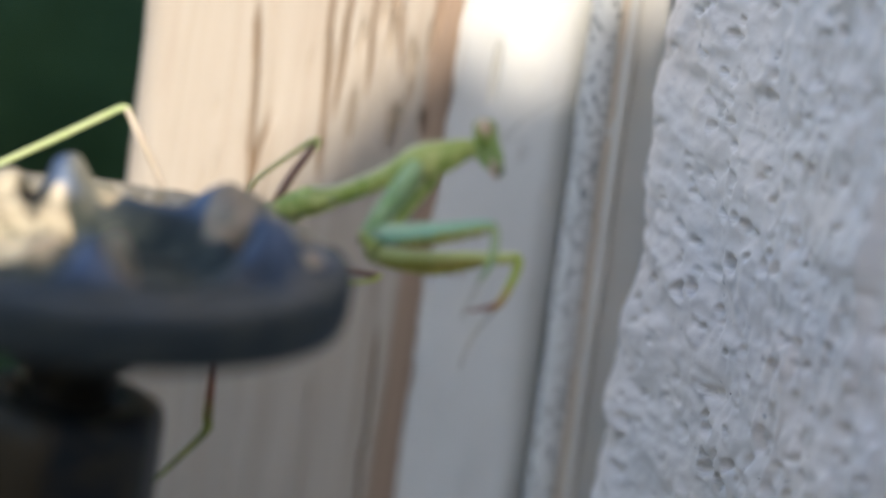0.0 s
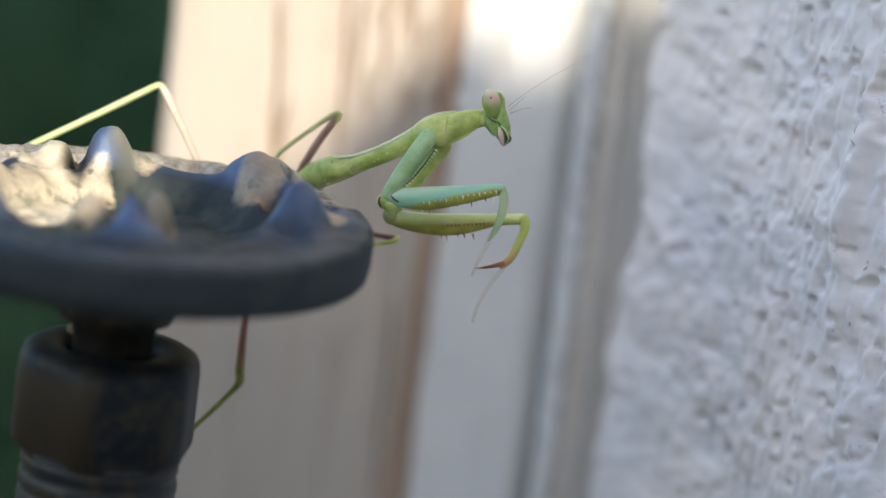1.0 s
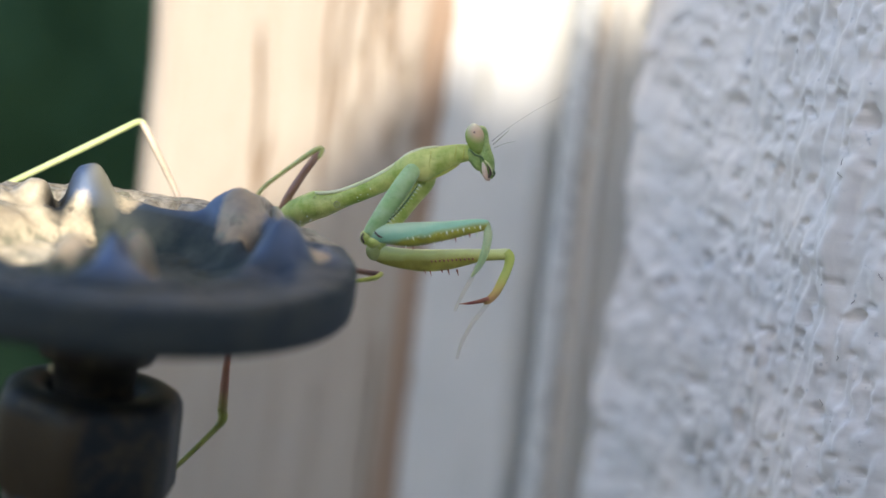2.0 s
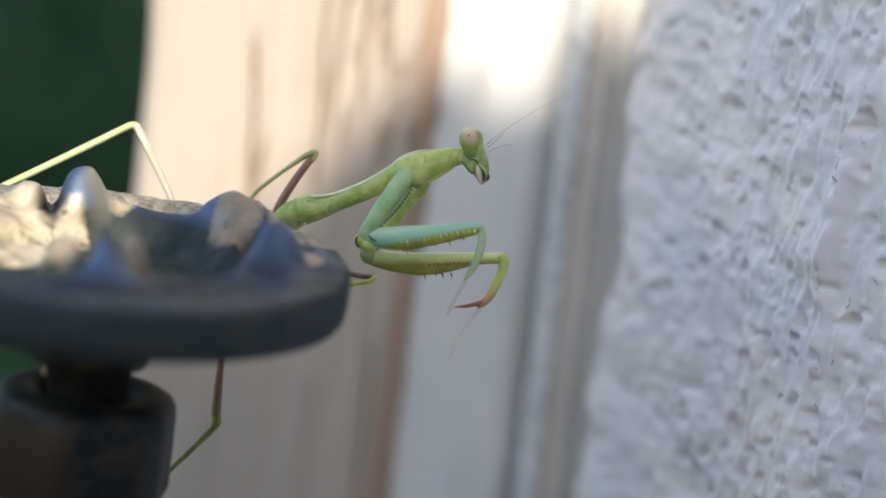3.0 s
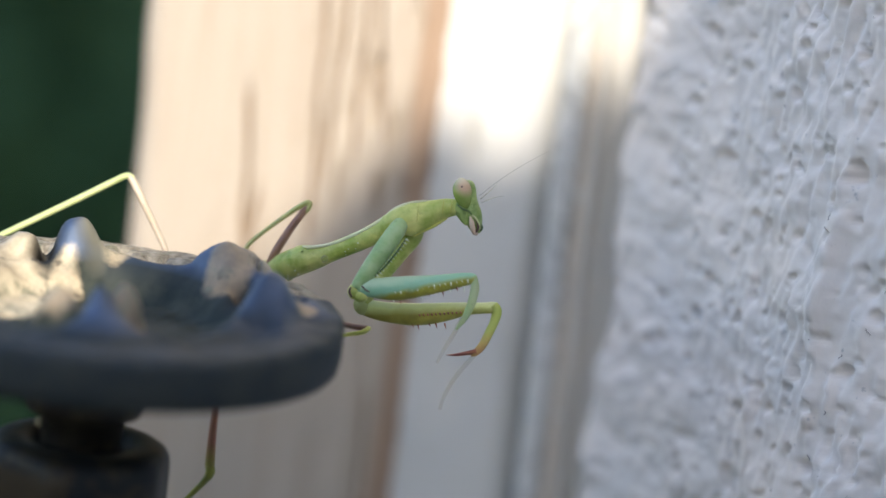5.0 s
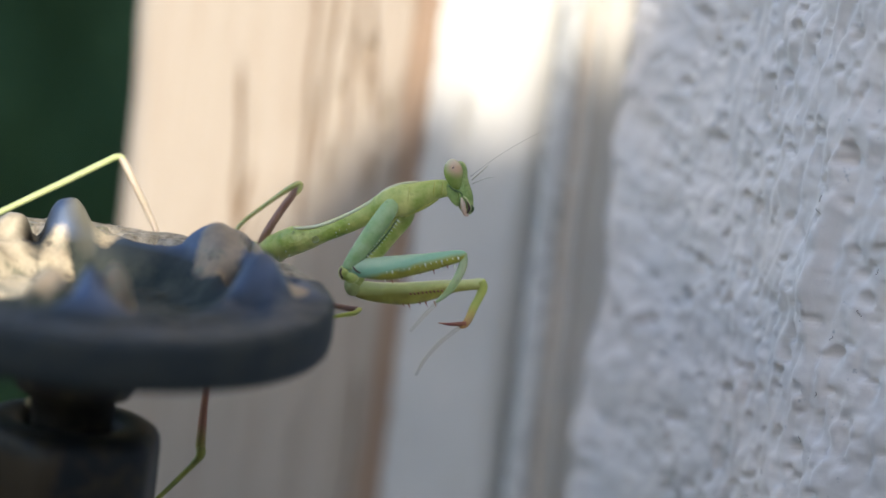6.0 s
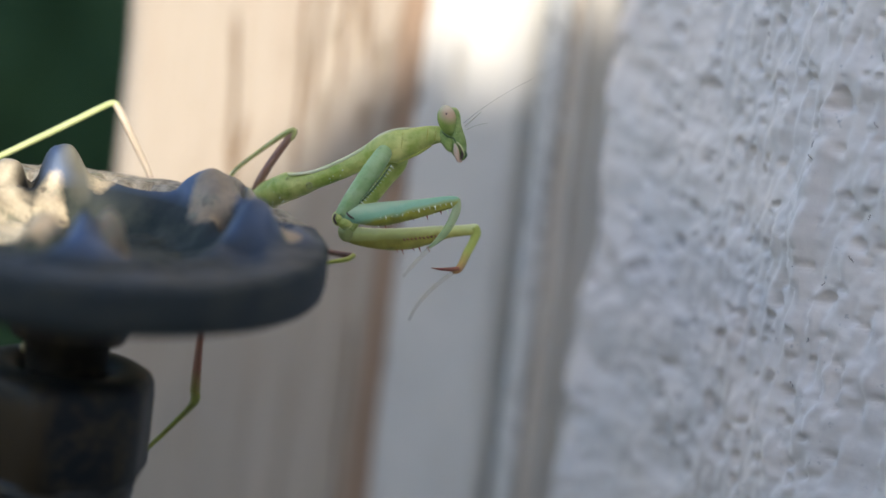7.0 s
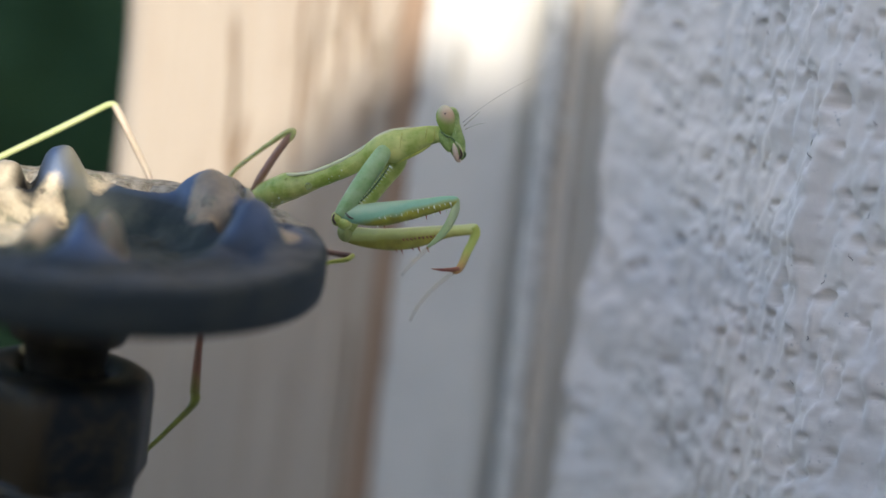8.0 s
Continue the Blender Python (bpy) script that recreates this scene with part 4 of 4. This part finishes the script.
    for i in range(14):
        f = i / 13
        p = Vector((-4.70, 0.28, 3.50)).lerp(Vector((3.73, 1.62, 2.95)), f)
        spine(bm, *p, 0.08, -0.22 - 0.22 * (i % 3 == 1), 0.22, 0.07 + 0.05 * (i % 3 == 1), 1)
    for i in range(11):
        p = Vector((-4.90, -0.60, 2.80)).lerp(Vector((3.30, 0.85, 2.50)), i / 10)
        spine(bm, *p, 0.10, -0.40 - 0.30 * (i % 3 == 1), 0.15, 0.13, 2 if i % 2 else 1)
    femur = joint_part("foreleg_femur", bm, [FEMUR_NEAR, TOOTH, RUST], m, near, label="blue-green spined grasping femur with an olive underside")
    knee = (4.51, 1.77, 2.38)
    bm = bmesh.new()
    limb(bm, [(4.45, 2.03, 2.40, 0.39), (4.64, 0.72, 2.40, 0.52), (4.38, -0.85, 2.30, 0.50), (3.86, -2.36, 2.20, 0.43), (3.21, -3.47, 2.00, 0.30), (2.62, -4.26, 1.90, 0.13)], 26, 12, 0.7)
    limb(bm, [(3.27, -2.95, 1.90, 0.28), (2.49, -4.65, 1.60, 0.27), (1.44, -6.49, 1.20, 0.24), (0.59, -8.21, 0.80, 0.18)], 16, 8, 1.0, 1)
    tibia = joint_part("foreleg_tibia", bm, [SHEER, GHOST], femur, knee, near, "pale green folded tibia")

    far = (-8.53, -1.52, -2.40)
    bm = bmesh.new()
    limb(bm, [(-8.73, -1.39, -2.40, 0.79), (-7.54, -1.72, -2.40, 1.06), (-5.56, -2.12, -2.40, 1.19), (-2.91, -2.38, -2.40, 1.32), (-0.60, -2.32, -2.40, 1.26), (1.72, -2.05, -2.40, 1.03), (3.70, -1.79, -2.40, 0.76), (5.56, -1.72, -2.40, 0.66), (6.88, -1.65, -2.40, 0.66), (7.41, -1.72, -2.40, 0.40)], 44, 18, 0.62)
    for i in range(11):
        f = i / 10
        p = Vector((-1.92, -2.44, -1.65)).lerp(Vector((2.91, -2.18, -1.75)), f)
        spine(bm, *p, 0.10, -0.22, 0.35, 0.13, 1)
    for u, l in ((-2.76, 1.0), (-2.11, 1.5), (-0.79, 0.7), (0.0, 1.2), (1.05, 1.3)):
        spine(bm, u, -3.45, -2.2, 0.18, -0.55 * l, 0.2, 0.13, 1)
    femur_far = joint_part("foreleg_femur", bm, [FEMUR_FAR, RUST], m, far, label="yellow-green spined grasping femur with rusty teeth")
    knee_far = (7.01, -1.65, -2.40)
    bm = bmesh.new()
    limb(bm, [(6.75, -1.39, -2.40, 0.60), (7.21, -2.05, -2.40, 0.63), (7.01, -3.24, -2.40, 0.53), (6.34, -4.69, -2.00, 0.53), (5.54, -6.13, -1.00, 0.49), (4.67, -6.97, -0.00, 0.43), (4.08, -7.24, -0.00, 0.26)], 26, 12, 0.8)
    limb(bm, [(4.73, -6.84, 0.17, 0.33), (3.55, -7.10, 0.17, 0.24), (2.37, -7.30, 0.17, 0.16), (1.25, -7.36, 0.17, 0.04)], 14, 8, 0.8, 1)
    limb(bm, [(4.88, -7.05, -1.00, 0.24), (4.03, -8.05, -1.50, 0.28), (2.64, -9.85, -2.00, 0.27), (1.46, -11.97, -2.40, 0.24), (0.86, -13.83, -2.60, 0.20)], 18, 8, 1.0, 2)
    tibia_far = joint_part("foreleg_tibia", bm, [TIBIA_FAR, RUST, GHOST], femur_far, knee_far, far, "yellow-green tibia ending in a dark red claw")

    # walking legs
    def leg(name, material, *chain, label=""):
        bm = bmesh.new()
        limb(bm, chain, 20, 10)
        return part(name, bm, material, m, label)

    leg("hind_femur", BLUSH, (-31.95, 3.29, -9.00, 0.36), (-32.15, 5.11, -9.00, 0.37), (-33.22, 7.59, -9.00, 0.40), (-34.62, 10.66, -8.00, 0.44), (-35.79, 13.07, -8.00, 0.47), (-36.33, 14.01, -8.00, 0.39), label="pale sunlit hind femur")
    leg("hind_tibia", PALE, (-35.93, 13.74, -8.00, 0.36), (-36.73, 14.08, -8.00, 0.39), (-38.14, 13.47, -8.00, 0.39), (-42.50, 11.33, -8.00, 0.41), (-48.53, 8.45, -8.00, 0.39), (-52.55, 6.57, -8.00, 0.36), (-56.44, 4.61, -7.00, 0.27), (-58.70, 3.05, -4.00, 0.22))
    leg("mid_femur", MOSS, (-23.17, 4.24, -10.00, 0.28), (-22.16, 6.13, -10.00, 0.25), (-18.75, 8.73, -9.00, 0.26), (-16.02, 10.52, -8.00, 0.34), (-15.01, 10.86, -8.00, 0.35), (-15.22, 10.19, -8.00, 0.36), (-15.55, 9.65, -8.00, 0.22))
    leg("mid_tibia", BROWN, (-15.15, 10.72, -8.00, 0.28), (-15.82, 9.72, -8.00, 0.41), (-17.36, 7.64, -8.00, 0.47), (-19.04, 5.03, -8.00, 0.49), (-19.89, 3.43, -9.00, 0.44), label="purple-brown mid tibia")
    leg("mid_femur", BROWN, (-15.23, -1.97, -14.00, 0.34), (-12.39, -3.23, -10.00, 0.33), (-9.65, -3.82, -8.00, 0.36), (-8.09, -4.01, -7.00, 0.33))
    leg("mid_tibia", OLIVE, (-7.89, -4.01, -7.00, 0.30), (-8.61, -4.47, -6.00, 0.30), (-10.27, -4.74, -6.00, 0.25), (-12.28, -5.07, -6.00, 0.22), (-14.28, -5.27, -6.00, 0.16))
    leg("hind_femur", SHIN, (-24.74, -5.37, -14.00, 0.41), (-25.86, -10.71, -10.00, 0.40), (-26.28, -14.68, -8.00, 0.44), (-26.61, -18.03, -8.00, 0.54), (-26.81, -20.38, -8.00, 0.60), label="brown hind femur")
    leg("hind_tibia", SHIN, (-26.81, -20.18, -8.00, 0.57), (-26.75, -21.18, -8.00, 0.57), (-27.42, -22.19, -8.00, 0.40), (-29.02, -23.81, -7.00, 0.33), (-31.09, -25.82, -6.00, 0.30), (-33.14, -27.69, -4.00, 0.27), (-34.17, -28.74, 2.00, 0.20))

    # dew
    for p, r in (((-13.00, 4.15, -1.75), 0.42), ((-14.44, 4.83, -2.90), 0.18), ((-15.65, 4.97, -3.40), 0.2), ((-16.76, 4.19, -4.60), 0.24), ((-15.39, 3.25, -3.60), 0.18)):
        part("dew_drop", ball(bmesh.new(), *p, r, r, r, 0, 0, 14), GLASS, m, "small clear dew drop")
    return dict(femur=(femur, near), tibia=(tibia, knee, near), femur_far=(femur_far, far), tibia_far=(tibia_far, knee_far, far))


g = Mat("dew", 0.02)
g.b.inputs["Transmission Weight"].default_value = 1.0
g.b.inputs["IOR"].default_value = 1.33
GLASS = g.m


def wall_fibres():
    """Dark hairs and grains caught on the plaster."""
    rng = random.Random(8)
    bm = bmesh.new()

    def on(s, z, lift=0.0002):
        p = EDGE + ALONG * s + OUT * (stucco_height(s, z) + lift)
        return (p.x * 1000, p.y * 1000, z * 1000)
    for s, z, l in ((0.0533, 0.6150, 0.7), (0.0531, 0.6134, 0.9), (0.0600, 0.6270, 0.8), (0.0610, 0.6085, 0.9), (0.0565, 0.5990, 0.6), (0.0560, 0.5920, 0.6), (0.0540, 0.5860, 0.7), (0.0600, 0.6030, 0.7), (0.0605, 0.6190, 0.6), (0.0390, 0.6250, 0.5), (0.0480, 0.5800, 0.5)):
        pts = []
        for i in range(5):
            f = i / 4
            pts.append((*on(s + 0.00030 * l * math.sin(f * 4.4 + s * 900), z - l * 0.001 * f), 0.042))
        limb(bm, pts, 10, 6)
    for i in range(26):
        r = rng.uniform(0.05, 0.11)
        ball(bm, *on(rng.uniform(0.024, 0.066), rng.uniform(0.560, 0.640), 0.00005), r, r, r * rng.uniform(0.8, 1.6), 0, 0, 6)
    tagged(part("wall_hairs", bm, DARK), "tiny dark hairs and grains stuck on the stucco", "debris", kind="stuff")


garden_tap()
MOVING = mantis()
wall_fibres()


def motions():
    """Small stretches of the grasping legs."""
    def swing(key, turns):
        ob, at, *origin = MOVING[key]
        o = origin[0] if origin else (0, 0, 0)
        d = (Vector(at) - Vector(o)) * 0.001
        walk(ob, [(t, pose(*d, 0, b, a)) for t, a, b in turns])
    swing("femur", [(0.0, 0, 0), (1.5, 0, 0), (3.5, 0, 0), (4.7, 0, 0), (5.8, 2.2, 6), (8.0, 2.4, 6)])
    swing("tibia", [(0.0, 3, 0), (1.5, 1.5, 0), (3.5, 0, 0), (4.7, 0, 0), (5.8, -15, 0), (7.0, -16, 0), (8.0, -17, 0)])
    swing("femur_far", [(0.0, 0, 0), (1.5, 0, 0), (3.5, 0, 0), (4.7, 0, 0), (5.8, 2.7, 14), (8.0, 2.9, 14)])
    swing("tibia_far", [(0.0, 1, 0), (1.5, 1, 0), (3.5, 0, 0), (4.7, 0, 0), (5.8, -13, 10), (7.0, -14, 10), (8.0, -13, 10)])


motions()
